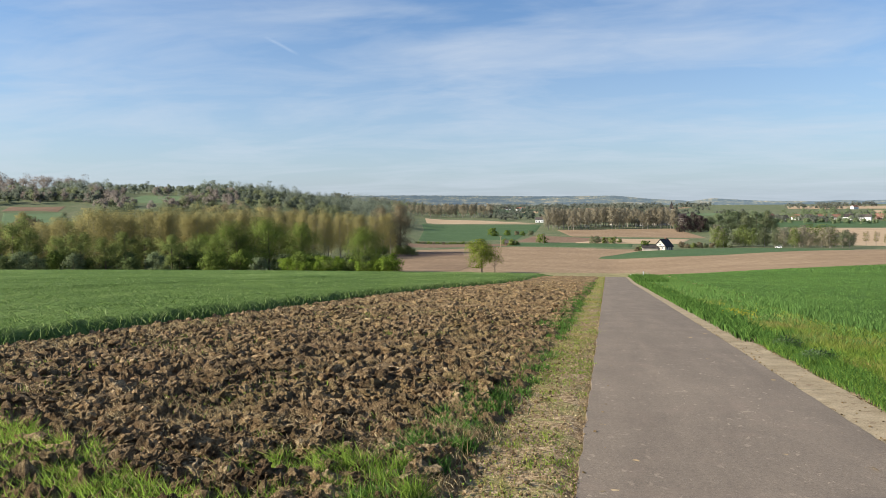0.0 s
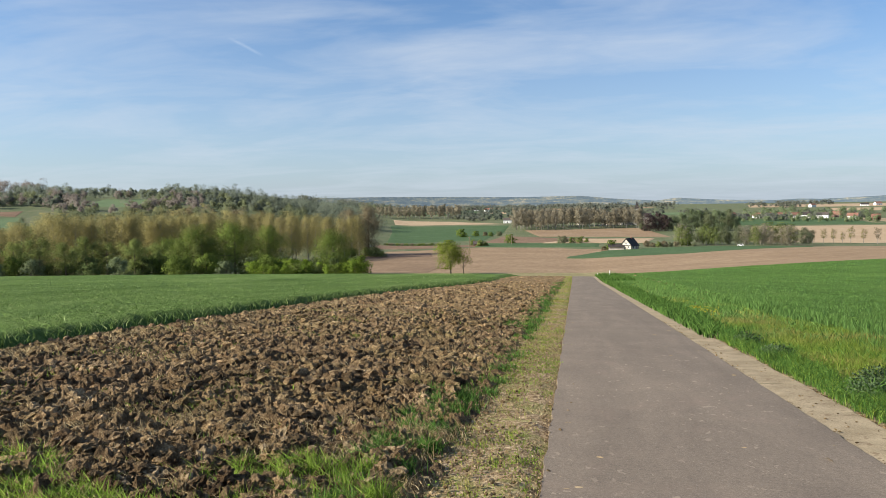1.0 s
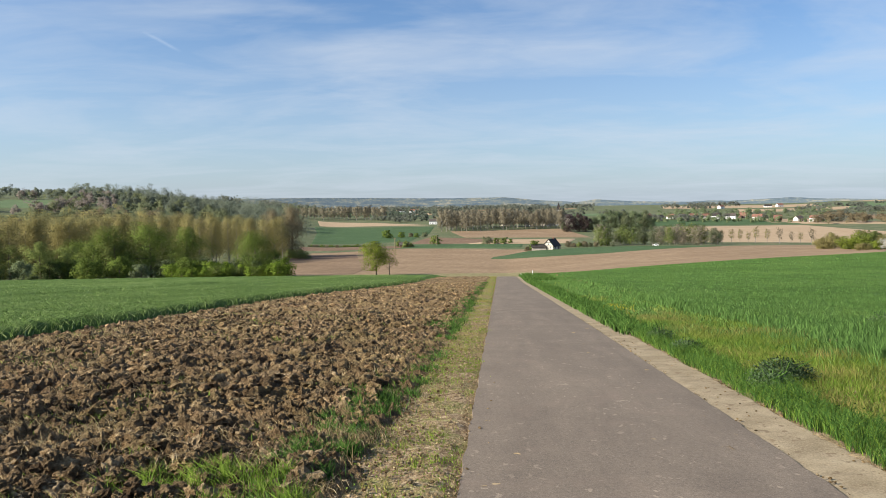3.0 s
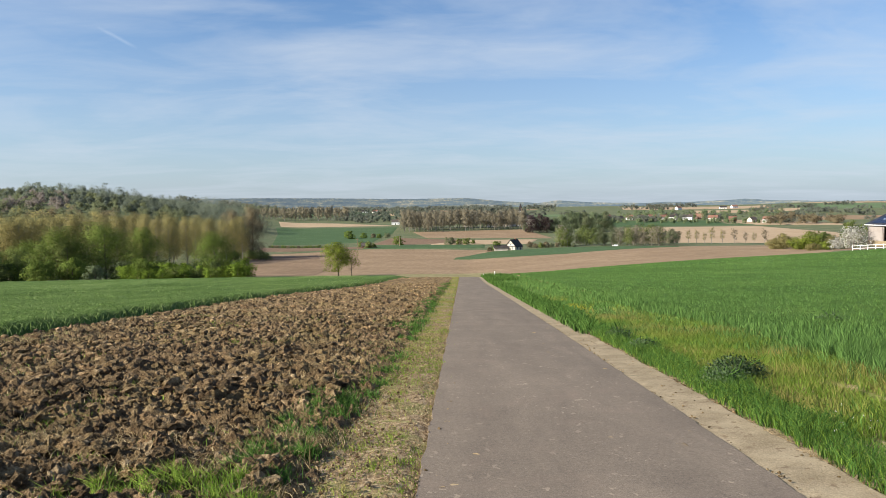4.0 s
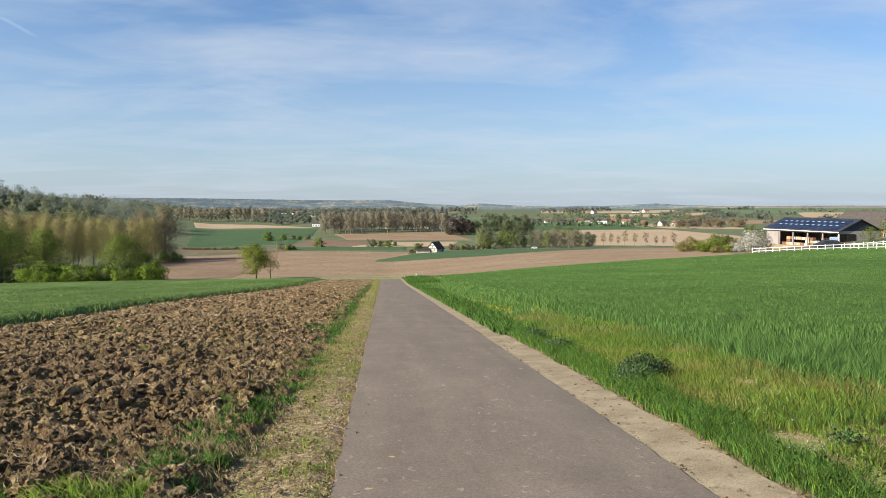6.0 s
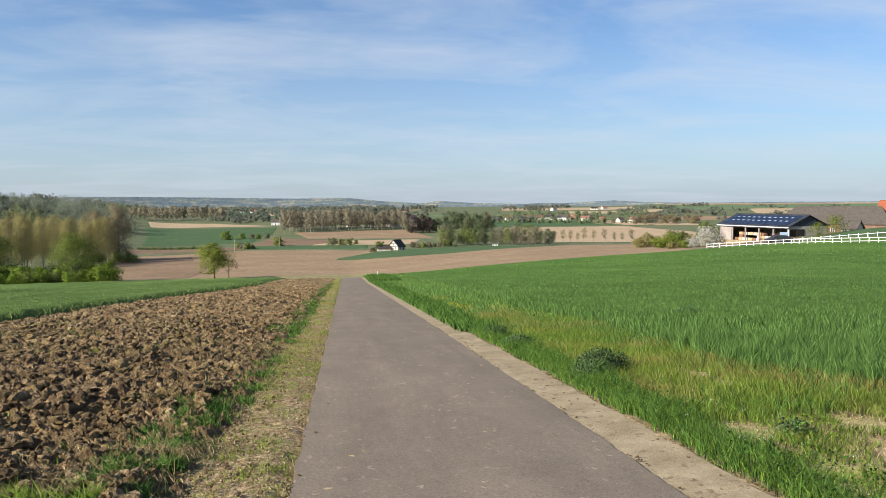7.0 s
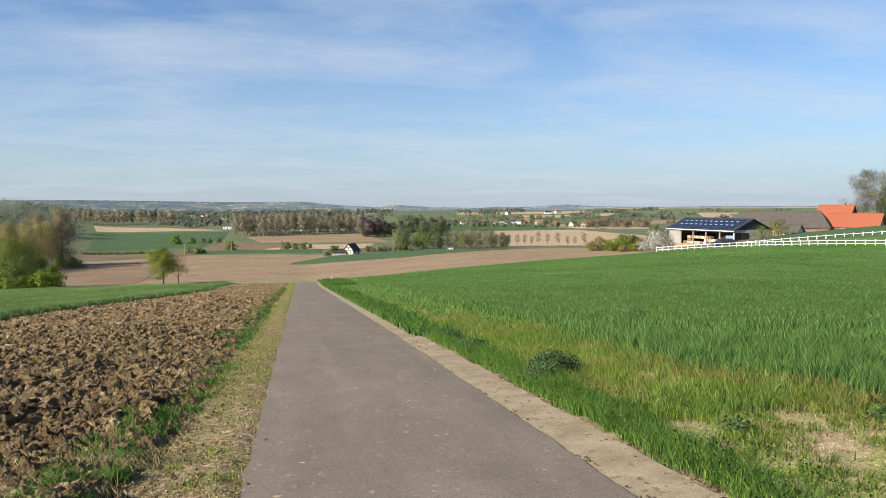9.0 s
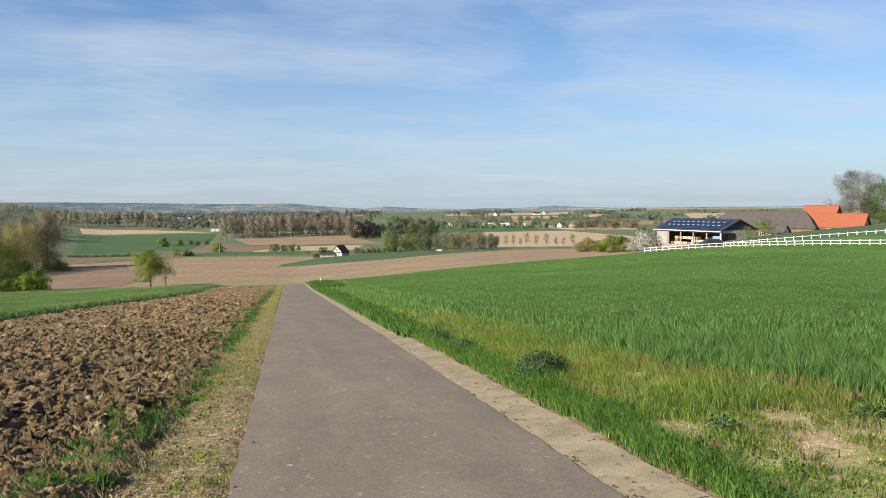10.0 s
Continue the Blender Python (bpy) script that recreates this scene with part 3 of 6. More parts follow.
def field(name, label, near, far, mat, lift=0.25, n=40, m=24):
    """A far field laid over the land between a near and a far boundary, each a few corners."""
    def along(pts, k):
        p = np.asarray(pts, float)
        t = np.concatenate([[0], np.cumsum(np.hypot(*np.diff(p, axis=0).T))])
        u = np.linspace(0, t[-1], k)
        return np.stack([np.interp(u, t, p[:, 0]), np.interp(u, t, p[:, 1])], -1)
    a, b = along(near, n), along(far, n)
    w = np.linspace(0, 1, m)[None, :, None]
    P = a[:, None] * (1 - w) + b[:, None] * w
    Z = land(P[..., 0], P[..., 1]) + lift
    Z[0] -= lift + 0.3
    Z[-1] -= lift + 0.3
    Z[:, 0] -= lift + 0.3
    Z[:, -1] -= lift + 0.3
    ob = terrain_grid(name, np.concatenate([P, Z[..., None]], -1)[:, ::1], n, m, mat)
    return tagged(ob, label, "field", kind="structure")


build_ground()
build_road()
build_kerb()
build_plough()
tagged(strip("verge_left", -1.25, -0.19, -60, 104, -0.012, M_VERGE, 8, 0.12, 0.05, 0.06, wob0=0.5, wob1=0.06), "trodden earth verge with moss, dry straw and grass", "verge", kind="structure")
tagged(strip("verge_right", 3.05, 9.5, -60, 104, -0.03, M_MARGIN, 44, 0.15, 0.10), "weedy earth margin between the gutter and the wheat", "verge", kind="structure")
tagged(strip("earth_fringe", 3.09, 3.34, -60, 100, 0.010, M_DRYSOIL, 7, 0.05, 0.06, 0.05, wob0=0.09), "crumbling dry earth washed over the edge of the gutter", "verge", kind="structure")
canopy("barley_field", "young green barley standing knee high beside the ploughed strip", lambda x, y: (x < barley_edge(y) + 0.15) & (y > -60), 0.38, M_CROPTOP, (-100, -4, 0.4), 10.0, 160.0, 280, tracks=(-27.2, -29.0, -42.4, -44.2), inward=lambda x, y: barley_edge(y) - x)
canopy("wheat_field", "dense young green wheat sloping up to a white paddock fence", lambda x, y: (x > wheat_edge(y) + 0.7) & (y > -60), 0.24, M_WHEATTOP, (1.0, 118, 0.5), 6.0, 168.0, 300, rise=(10.0, 24.0), inward=lambda x, y: x - wheat_edge(y) - 0.8)

# ---- far fields ----
field("sown_field", "wide bare tan field sown in fine rows", [(-82, 205), (-40, 150), (0, 130), (45, 135), (84, 152)], [(-112, 388), (-60, 440), (-10, 428), (60, 380), (112, 345), (177, 411), (222, 424)], M_TAN, 0.12, 90, 60)
field("sown_strip", "narrow bare field strip beside the wood", [(-125, 405), (-58, 448)], [(-134, 447), (-66, 470)], M_DARKTAN, 0.14)
# the poplars' cast shadow, with damp, put into a darker soil colour
field("damp_strip", "poplar shadow and damp painted as darker soil at the sown field's edge", [(-106, 322), (-70, 338)], [(-118, 366), (-80, 378)], M_DARKTAN, 0.20)
# shadow of the big trees, put into the soil colour of this overlay
field("damp_strip", "tree shadow painted as darker soil on the sown field's lower side", [(-80, 208), (-46, 206)], [(-107, 330), (-58, 345)], M_MIDTAN, 0.17)
field("green_wedge", "wedge of green crop in front of the white house", [(-6, 325), (48, 301), (108, 333)], [(-4, 335), (17, 386), (78, 398), (115, 352)], M_FARGREEN, 0.30)
field("green_field", "large green cereal field across the valley", [(-137, 482), (-68, 520)], [(-215, 795), (-75, 800)], M_FARGREEN, 0.20)
field("green_field", "bluish green cereal field across the valley", [(-175, 640), (-66, 655)], [(-222, 800), (-75, 815)], M_FARGREEN, 0.36)
field("tan_strip", "pale stubble strip behind the green field", [(-222, 822), (-80, 850)], [(-262, 965), (-170, 925)], M_TANPALE, 0.25)
field("dark_field", "damp brown field by the stream", [(-68, 490), (26, 492)], [(-62, 600), (-15, 560), (32, 540)], M_DARKTAN, 0.20)
field("tan_field", "tan field in front of the poplar row", [(-30, 580), (78, 560)], [(-52, 702), (70, 738)], M_TAN, 0.22)
field("pale_field", "pale field behind the white house", [(-24, 484), (48, 478)], [(2, 540), (62, 545)], M_TANPALE, 0.36)
field("green_strip", "green grass strip along the stream", [(-66, 442), (16, 432)], [(-68, 484), (18, 478)], M_FARGREEN, 0.30)
field("tan_field", "tan field behind the roadside poplars", [(112, 480), (230, 450), (300, 520)], [(175, 745), (320, 745), (330, 600)], M_TANPALE, 0.22)
field("village_meadow", "green meadow below the village", [(150, 762), (330, 752)], [(180, 905), (330, 880)], M_FARGREEN, 0.30)
field("tan_field", "tan field climbing beyond the village houses", [(300, 770), (420, 720)], [(320, 900), (400, 860)], M_TANPALE, 0.30)
field("hill_field", "brown field on the wooded hillside", [(-408, 384), (-396, 399), (-378, 404)], [(-424, 407), (-408, 416), (-397, 432)], M_DARKTAN, 0.12)
field("hill_meadow", "pale green meadow high on the wooded hill", [(-385, 470), (-330, 500)], [(-412, 540), (-345, 565)], M_FARPALE, 0.4)
field("hill_meadow", "green meadow on the wooded hillside", [(-352, 330), (-335, 338), (-322, 356)], [(-402, 380), (-388, 388), (-374, 404)], M_FARPALE, 0.12)
field("far_field", "pale ploughed upland field on the far ridge", [(820, 1500), (1500, 1450)], [(1000, 2050), (1900, 1900)], M_TANPALE, 0.6)
field("far_field", "green upland field below the far ridge", [(560, 1150), (950, 1050)], [(700, 1500), (1200, 1300)], M_FARPALE, 0.6)
field("far_field", "pale field on the plain beyond the village", [(330, 1400), (620, 1350)], [(420, 1800), (760, 1700)], M_TANPALE, 0.6)
field("far_field", "pale field on the far slope", [(-420, 1650), (-150, 1650)], [(-480, 2050), (-180, 2050)], M_TANPALE, 0.6)
field("far_field", "green field on the far slope", [(-300, 1150), (-120, 1130)], [(-330, 1450), (-130, 1420)], M_FARGREEN, 0.6)
for (a0, a1, r0, r1, soil) in ((19, 26, 1180, 1330, M_TANPALE), (27, 36, 950, 1060, M_TAN), (33, 44, 1150, 1350, M_TANPALE), (24, 31, 1500, 1700, M_FARPALE), (37, 50, 780, 900, M_TANPALE), (30, 38, 1700, 2000, M_TAN), (-8, 1, 1200, 1330, M_TANPALE), (2, 10, 1050, 1150, M_FARPALE), (-3, 6, 1450, 1650, M_TAN)):
    at = lambda a, r: (r * math.sin(radians(a)), r * math.cos(radians(a)))
    field("far_field", "distant field in the patchwork of the upland", [at(a0, r0), at(a1, r0 * 1.05)], [at(a0 - 0.6, r1), at(a1 + 0.8, r1 * 1.03)], soil, 0.7, 20, 12)
field("farm_yard", "trodden brown earth yard before the barn", [(92, 160), (101, 152), (112, 150)], [(104, 205), (116, 200), (122, 176)], M_DARKTAN, 0.10)
field("paddock", "short green paddock behind the white fence", [(108, 140), (126, 110)], [(128, 160), (150, 135)], M_FARGREEN, 0.12)
field("grass_strip", "rough grass strip at the end of the ploughed field", [(-74, 180), (0, 176), (12, 178)], [(-80, 214), (0, 216), (14, 212)], M_ROUGHGRASS, 0.30)


# ---- blades, tufts and leaves ----
def blades(name, label, xy, height, width, mat, lean=0.35, lift=0.0, seed=1, category="grass", parent=None, bow=0.5, wave=0.0, ruffle=0.28):
    """Grass blades, each a narrow bent tapering strip, joined as one stand."""
    g = np.random.default_rng(seed)
    k = len(xy)
    x, y = xy[:, 0], xy[:, 1]
    z = land(x, y) + lift - 0.02
    h = height * g.uniform(0.55, 1.15, k)
    if wave:
        h = h * (0.45 + 1.0 * fractal(x * wave, y * wave, 7, 3))
    turn = g.uniform(0, 2 * math.pi, k)
    tip = g.uniform(0.2, 1.0, k) * lean * h
    ta = g.uniform(0, 2 * math.pi, k)
    w = width * g.uniform(0.6, 1.2, k) * 0.5
    wx, wy = np.cos(turn) * w, np.sin(turn) * w
    lx, ly = np.cos(ta) * tip, np.sin(ta) * tip
    face = np.where(wx * y - wy * x > 0, 1.0, -1.0)
    wx, wy = wx * face, wy * face
    base = np.stack([x, y, z], -1)
    side = np.stack([wx, wy, 0 * wx], -1)
    mid = base + np.stack([lx * 0.25, ly * 0.25, h * 0.55], -1)
    top = base + np.stack([lx, ly, h * (1 - 0.25 * bow * g.uniform(0, 1, k))], -1)
    V = np.stack([base - side, base + side, mid - side * 0.8, mid + side * 0.8, top], 1).reshape(-1, 3)
    o = (np.arange(k) * 5)[:, None]
    F = np.concatenate([o + [[0, 1, 3]], o + [[0, 3, 2]], o + [[2, 3, 4]]], 1).reshape(-1, 3)
    ob = quads(name, V, F, mat, True)
    up = np.stack([wx * 0 + lx / h * 0.6, ly / h * 0.6, np.full(k, 0.8)], -1) + g.normal(size=(k, 3)) * ruffle
    shade_by(ob, np.repeat(up, 5, 0))
    if parent:
        ob.parent = parent
        return ob
    return tagged(ob, label, category, kind="stuff")


def shade_by(ob, N):
    """Shading normals of small pieces follow the body that they belong to."""
    N = N / (np.linalg.norm(N, axis=1)[:, None] + 1e-9)
    ob.data.normals_split_custom_set_from_vertices(N.tolist())


def scatter(n, xr, yr, seed, keep=None):
    g = np.random.default_rng(seed)
    p = np.stack([g.uniform(*xr, n), g.uniform(*yr, n)], -1)
    return p if keep is None else p[keep(p[:, 0], p[:, 1])]


def polar_scatter(n, azr, rr, seed, keep=None, power=1.0):
    g = np.random.default_rng(seed)
    a = np.radians(g.uniform(*azr, n))
    u = g.uniform(0, 1, n)
    r = (rr[0] ** power + u * (rr[1] ** power - rr[0] ** power)) ** (1 / power)
    p = np.stack([r * np.sin(a), r * np.cos(a)], -1)
    return p if keep is None else p[keep(p[:, 0], p[:, 1])]


def clumped(n, xr, yr, seed, scale, cut, keep=None):
    """Points that gather in patches."""
    def both(x, y):
        ok = fractal(x * scale, y * scale, seed + 100, 3) > cut
        return ok & keep(x, y) if keep else ok
    return scatter(n, xr, yr, seed, both)


def tube(points, radii, sides=6):
    """Points and faces of a tapering limb."""
    P = np.asarray(points, float)
    V, F = [], []
    for i, (p, rad) in enumerate(zip(P, radii)):
        d = P[min(i + 1, len(P) - 1)] - P[max(i - 1, 0)]
        d = d / (np.linalg.norm(d) + 1e-9)
        u = np.cross(d, [0.31, 0.95, 0.1])
        u /= np.linalg.norm(u) + 1e-9
        v = np.cross(d, u)
        for s in range(sides):
            a = 2 * math.pi * s / sides
            V.append(p + rad * (math.cos(a) * u + math.sin(a) * v))
    for i in range(len(P) - 1):
        for s in range(sides):
            F.append([i * sides + s, i * sides + (s + 1) % sides, (i + 1) * sides + (s + 1) % sides, (i + 1) * sides + s])
    return np.array(V), np.array(F)


def joined(pieces):
    V, F, o = [], [], 0
    for v, f in pieces:
        V.append(v)
        F.append(f + o)
        o += len(v)
    return np.concatenate(V), np.concatenate(F)


def leaf_cards(centres, size, g, out=None):
    """Small bent leaf clumps, one three-cornered piece each, at the centres."""
    k = len(centres)
    a = g.normal(size=(k, 3))
    a /= np.linalg.norm(a, axis=1)[:, None]
    b = np.cross(a, g.normal(size=(k, 3)))
    b /= np.linalg.norm(b, axis=1)[:, None] + 1e-9
    if out is not None:
        b = b * np.where((np.cross(a, b) * out).sum(1) < 0, -1.0, 1.0)[:, None]
    s = (size * g.uniform(0.55, 1.3, k))[:, None] * 0.5
    V = np.stack([centres + a * s, centres + (0.87 * b - 0.5 * a) * s, centres - (0.87 * b + 0.5 * a) * s], 1).reshape(-1, 3)
    return V, np.arange(3 * k).reshape(k, 3)


def tree(name, label, height, width, base, leaf, bark, leaves, size, seed, shape="round", limbs=9, trunk=None, category="tree", clump=0.13, tops=1.0):
    """A tree at the origin: a tapered trunk with limbs, and a crown of many small leaf clumps."""
    g = np.random.default_rng(seed)
    leaves, size = int(leaves * 1.5), size * 0.84
    root = new(name)
    rad = trunk or height * 0.022
    lean = g.normal(size=2) * height * 0.015
    spine = np.array([[lean[0] * t * t, lean[1] * t * t, height * 0.9 * t] for t in np.linspace(0, 1, 7)])
    spine[0, 2] = -0.6
    pieces = [tube(spine, rad * np.linspace(1.15, 0.12, 7))]
    spots = []
    for i in range(limbs):
        t = base + (0.95 - base) * (i + g.uniform(0, 0.9)) / limbs
        start = np.array([lean[0] * t * t, lean[1] * t * t, height * t * 0.86])
        a = i * 2.4 + g.uniform(-0.5, 0.5)
        q = (t - base) / (1 - base)
        if shape == "round":
            reach = 0.5 * width * math.sqrt(max(0.08, 1 - (2 * q - 0.75) ** 2 * 0.62))
            rise = height * g.uniform(0.06, 0.16)
        elif shape == "column":
            reach = 0.5 * width * (0.55 + 0.45 * math.sin(math.pi * min(1, q * 0.9 + 0.18)))
            rise = height * g.uniform(0.13, 0.22)
        else:
            reach = 0.5 * width * (1.0 - 0.55 * q)
            rise = height * g.uniform(0.04, 0.12)
        reach *= g.uniform(0.7, 1.1)
        end = start + np.array([math.cos(a) * reach, math.sin(a) * reach, min(rise, height - start[2])])
        mid = 0.5 * (start + end) + np.array([0, 0, -0.06 * reach]) + g.normal(size=3) * reach * 0.06
        r0 = rad * 0.42 * (1 - 0.6 * q)
        pieces.append(tube([start, mid, end], [r0, r0 * 0.6, r0 * 0.15], 4))
        for w in (0.45, 0.72, 1.0):
            c = start * (1 - w) + end * w
            spots.append((c, 0.55 + 0.5 * w))
        for _ in range(2):
            e2 = mid + (end - mid) * 0.5 + g.normal(size=3) * reach * 0.33
            pieces.append(tube([mid, e2], [r0 * 0.45, r0 * 0.1], 3))
            spots.append((e2, 0.8))
    spots.append((spine[-1], 0.8))
    V, F = joined(pieces)
    tr = quads("trunk", V, F, bark)
    tr.parent = root
    C = np.array([s[0] for s in spots])
    W = np.array([s[1] for s in spots])
    pick = g.choice(len(C), leaves, p=W / W.sum())
    sig = width * clump * W[pick]
    off = g.normal(size=(leaves, 3))
    off /= np.linalg.norm(off, axis=1)[:, None]
    off *= (g.uniform(0, 1, leaves) ** 0.45)[:, None] * 1.7
    P = C[pick] + off * sig[:, None] * np.array([1, 1, 0.85 * tops])
    P[:, 2] = np.clip(P[:, 2], height * base * 0.55, height * 1.02)
    mid = np.array([0, 0, height * (base + 1) * 0.5])
    N = off / 1.7 + 0.9 * (P - mid) / np.array([width * 0.5, width * 0.5, height * 0.5]) + g.normal(size=(leaves, 3)) * 0.18 + np.array([0, 0, 0.6])
    V, F = leaf_cards(P, size, g, N)
    cr = quads("crown", V, F, leaf, True)
    shade_by(cr, np.repeat(N, 3, 0))
    cr.parent = root
    return tagged(root, label, category)


def plant(kinds, spots, seed=0, vary=0.15, group=""):
    """Sets trees at (azimuth, distance, size factor); each of the kinds is built once and then copied."""
    g = random.Random(seed)
    for i, (az, r, f) in enumerate(spots):
        x, y = r * math.sin(radians(az)), r * math.cos(radians(az))
        src = kinds[g.randrange(len(kinds))] if len(spots) > len(kinds) else kinds[i % len(kinds)]
        s = f * g.uniform(1 - vary, 1 + vary)
        m = pose(x, y, float(land(x, y)) - 0.1, 0, 0, g.uniform(0, 360)) @ Matrix.Diagonal((s * g.uniform(0.9, 1.1), s * g.uniform(0.9, 1.1), s, 1))
        ob = copy_thing(src, m)
        if group:
            ob["group"] = group
    for k in kinds:
        for o in (*k.children_recursive, k):
            bpy.data.objects.remove(o)


def wood(name, label, spots, leaf, size, per, seed, group=""):
    """A far wood as one body of crowns: many clumps round many trunks."""
    g = np.random.default_rng(seed)
    per, size = int(per * 2.2), size * 0.63
    P, N = [], []
    for az, r, h in spots:
        x, y = r * math.sin(radians(az)), r * math.cos(radians(az))
        z = float(land(x, y))
        heads = g.normal(size=(7, 3)) * np.array([0.22, 0.22, 0.20]) + np.array([0, 0, 0.50])
        heads[0] = (0.0, 0.0, 0.74)
        wide = g.uniform(0.16, 0.30, 7)
        pick = g.integers(0, 7, per)
        off = g.normal(size=(per, 3))
        off /= np.linalg.norm(off, axis=1)[:, None]
        off *= (g.uniform(0, 1, per) ** 0.4)[:, None]
        P.append(np.array([x, y, z]) + h * (heads[pick] + off * wide[pick][:, None]))
        N.append(off * 0.55 + (heads[pick] - [0, 0, 0.5]) * 1.6 + g.normal(size=(per, 3)) * 0.12 + np.array([-0.25, -0.25, 0.75]))
    V, F = leaf_cards(np.concatenate(P), size, g, np.concatenate(N))
    ob = quads(name, V, F, leaf, True)
    shade_by(ob, np.repeat(np.concatenate(N), 3, 0))
    return tagged(ob, label, "woodland", kind="stuff")


# ---- near grass and crops ----
def near_growth():
    inside = lambda x, y: x > wheat_edge(y) + 0.5 * (fractal(x * 1.7, y * 1.7, 9, 3) - 0.5)
    bare = lambda x, y: np.exp(-(((x - 5.3) / 1.2) ** 2 + ((y - 4.3) / 1.7) ** 2))
    stand = "upright young wheat blades, dense and deep green"
    blades("wheat_stand", stand, polar_scatter(76000, (20, 56), (6.0, 15.0), 11, inside, 2.0), 0.36, 0.016, M_WHEAT, 0.5, seed=12, wave=2.4, bow=0.7, ruffle=0.32)
    # loose wheat and taller grass where the margin runs into the crop
    fringe = lambda x, y: (x > wheat_edge(y) - 1.5) & (x < wheat_edge(y) + 0.3) & (hashed(x * 7.1, y * 5.3, 3) < ((x - wheat_edge(y) + 1.5) / 1.8) ** 1.6) & (bare(x, y) < 0.45) & (y > 5.6)
    blades("wheat_fringe", "thin outer plants of the wheat among the grass", scatter(13000, (4.8, 8.0), (3.0, 16), 19, fringe), 0.27, 0.013, M_WHEAT, 0.8, seed=20, wave=1.8, ruffle=0.45)
    blades("wheat_fringe", "thin outer plants of the wheat among the grass", scatter(12000, (4.4, 8.0), (16, 62), 27, fringe), 0.24, 0.022, M_WHEAT, 0.9, seed=28, wave=1.4, ruffle=0.45)
    blades("wheat_stand", stand, polar_scatter(66000, (6, 52), (14.5, 36.0), 13, inside, 1.6), 0.24, 0.020, M_WHEAT, 0.6, lift=0.12, seed=14, wave=2.0, bow=0.8, ruffle=0.32)
    blades("wheat_stand", stand, polar_scatter(48000, (3, 50), (35.0, 95.0), 15, inside, 1.4), 0.13, 0.040, M_WHEAT, 0.9, lift=0.20, seed=16, wave=1.4, bow=0.9, ruffle=0.3)
    blades("wheat_stand", stand, polar_scatter(16000, (3, 50), (92.0, 166.0), 17, inside, 1.3), 0.15, 0.14, M_WHEAT, 1.4, lift=0.20, seed=18, wave=0.9, bow=1.0, ruffle=0.4)
    # the lush band along the gutter: tall dark clumps that hang over the concrete
    rank = lambda x, y: 3.72 + (0.35 + 0.65 * smooth(y, 5.0, 8.0)) * (fractal(y * 0.35, x * 0, 7) - 0.35)
    lush = lambda x, y: (x > 3.10 + 0.16 * fractal(x * 0 + y * 2.0, y * 0, 5)) & (x < rank(x, y))
    blades("verge_grass", "lush dark green grass along the gutter", scatter(30000, (3.0, 4.9), (2.6, 16), 21, lush), 0.25, 0.007, M_GRASSDARK, 1.0, seed=22, wave=1.5, bow=0.9, ruffle=0.45)
    blades("verge_grass", "lush green grass along the gutter", scatter(13000, (3.1, 4.9), (2.6, 16), 23, lush), 0.21, 0.007, M_GRASS, 1.1, seed=24, wave=1.5, bow=0.9, ruffle=0.45)
    blades("verge_grass", "lush dark green grass along the gutter", scatter(15000, (2.95, 5.2), (16, 50), 25, lambda x, y: x < rank(x, y) + 0.1), 0.33, 0.026, M_GRASSDARK, 0.9, seed=26, wave=0.9, bow=0.8, ruffle=0.4)
    blades("verge_grass", "lush green grass along the gutter", scatter(9000, (2.95, 5.4), (16, 102), 29, lambda x, y: x < rank(x, y) + 0.4), 0.34, 0.035, M_GRASSDARK, 0.9, seed=30, wave=0.7, bow=0.8, ruffle=0.4)
    blades("verge_grass", "tall rank grass where the road dips out of sight", scatter(3600, (3.1, 6.4), (74, 104), 79), 0.50, 0.07, M_GRASSDARK, 0.8, seed=80, wave=0.5)
    blades("margin_grass", "dark green clumps of grass on the field margin", clumped(16000, (3.8, 6.9), (6.5, 34), 81, 0.55, 0.53), 0.20, 0.013, M_GRASSDARK, 0.9, seed=82, wave=1.2, ruffle=0.35)
    mid = lambda x, y: (x > 3.6) & (x < wheat_edge(y) + 0.5) & (fractal(x * 1.3, y * 1.3, 33, 3) > 0.24 + 0.42 * bare(x, y))
    further = lambda x, y: mid(x, y) & (y > 6.6 + 1.2 * (fractal(x, y, 35, 2) - 0.5))
    nearer = lambda x, y: (x > 3.6) & (x < wheat_edge(y) + 0.5) & (fractal(x * 2.9, y * 2.9, 37, 4) > 0.40 + 0.16 * bare(x, y)) & (y < 7.4)
    blades("margin_grass", "yellowish thin grass on the field margin", scatter(38000, (4.0, 7.9), (6, 22), 31, further), 0.17, 0.010, M_GRASSYELLOW, 0.9, seed=32, wave=1.3, ruffle=0.3)
    blades("margin_grass", "fresh green grass on the field margin", scatter(34000, (3.6, 8.2), (6, 22), 33, further), 0.15, 0.011, M_GRASS, 0.9, seed=34, wave=0.9, ruffle=0.3)
    blades("margin_grass", "short yellowish grass round the bare patch", scatter(13000, (3.9, 8.4), (2.4, 7.6), 39, nearer), 0.085, 0.009, M_GRASSYELLOW, 1.3, seed=40, wave=1.6, ruffle=0.2)
    blades("margin_grass", "short fresh grass round the bare patch", scatter(12000, (3.7, 8.4), (2.4, 7.6), 49, nearer), 0.095, 0.009, M_GRASS, 1.2, seed=50, wave=1.4, ruffle=0.2)
    blades("margin_grass", "yellowish thin grass on the field margin", scatter(7000, (4.0, 7.0), (20, 36), 35, lambda x, y: (x < wheat_edge(y) + 0.2) & (fractal(x * 0.5, y * 0.22, 39, 3) > 0.44)), 0.15, 0.030, M_GRASSYELLOW, 1.0, seed=36, ruffle=0.4)
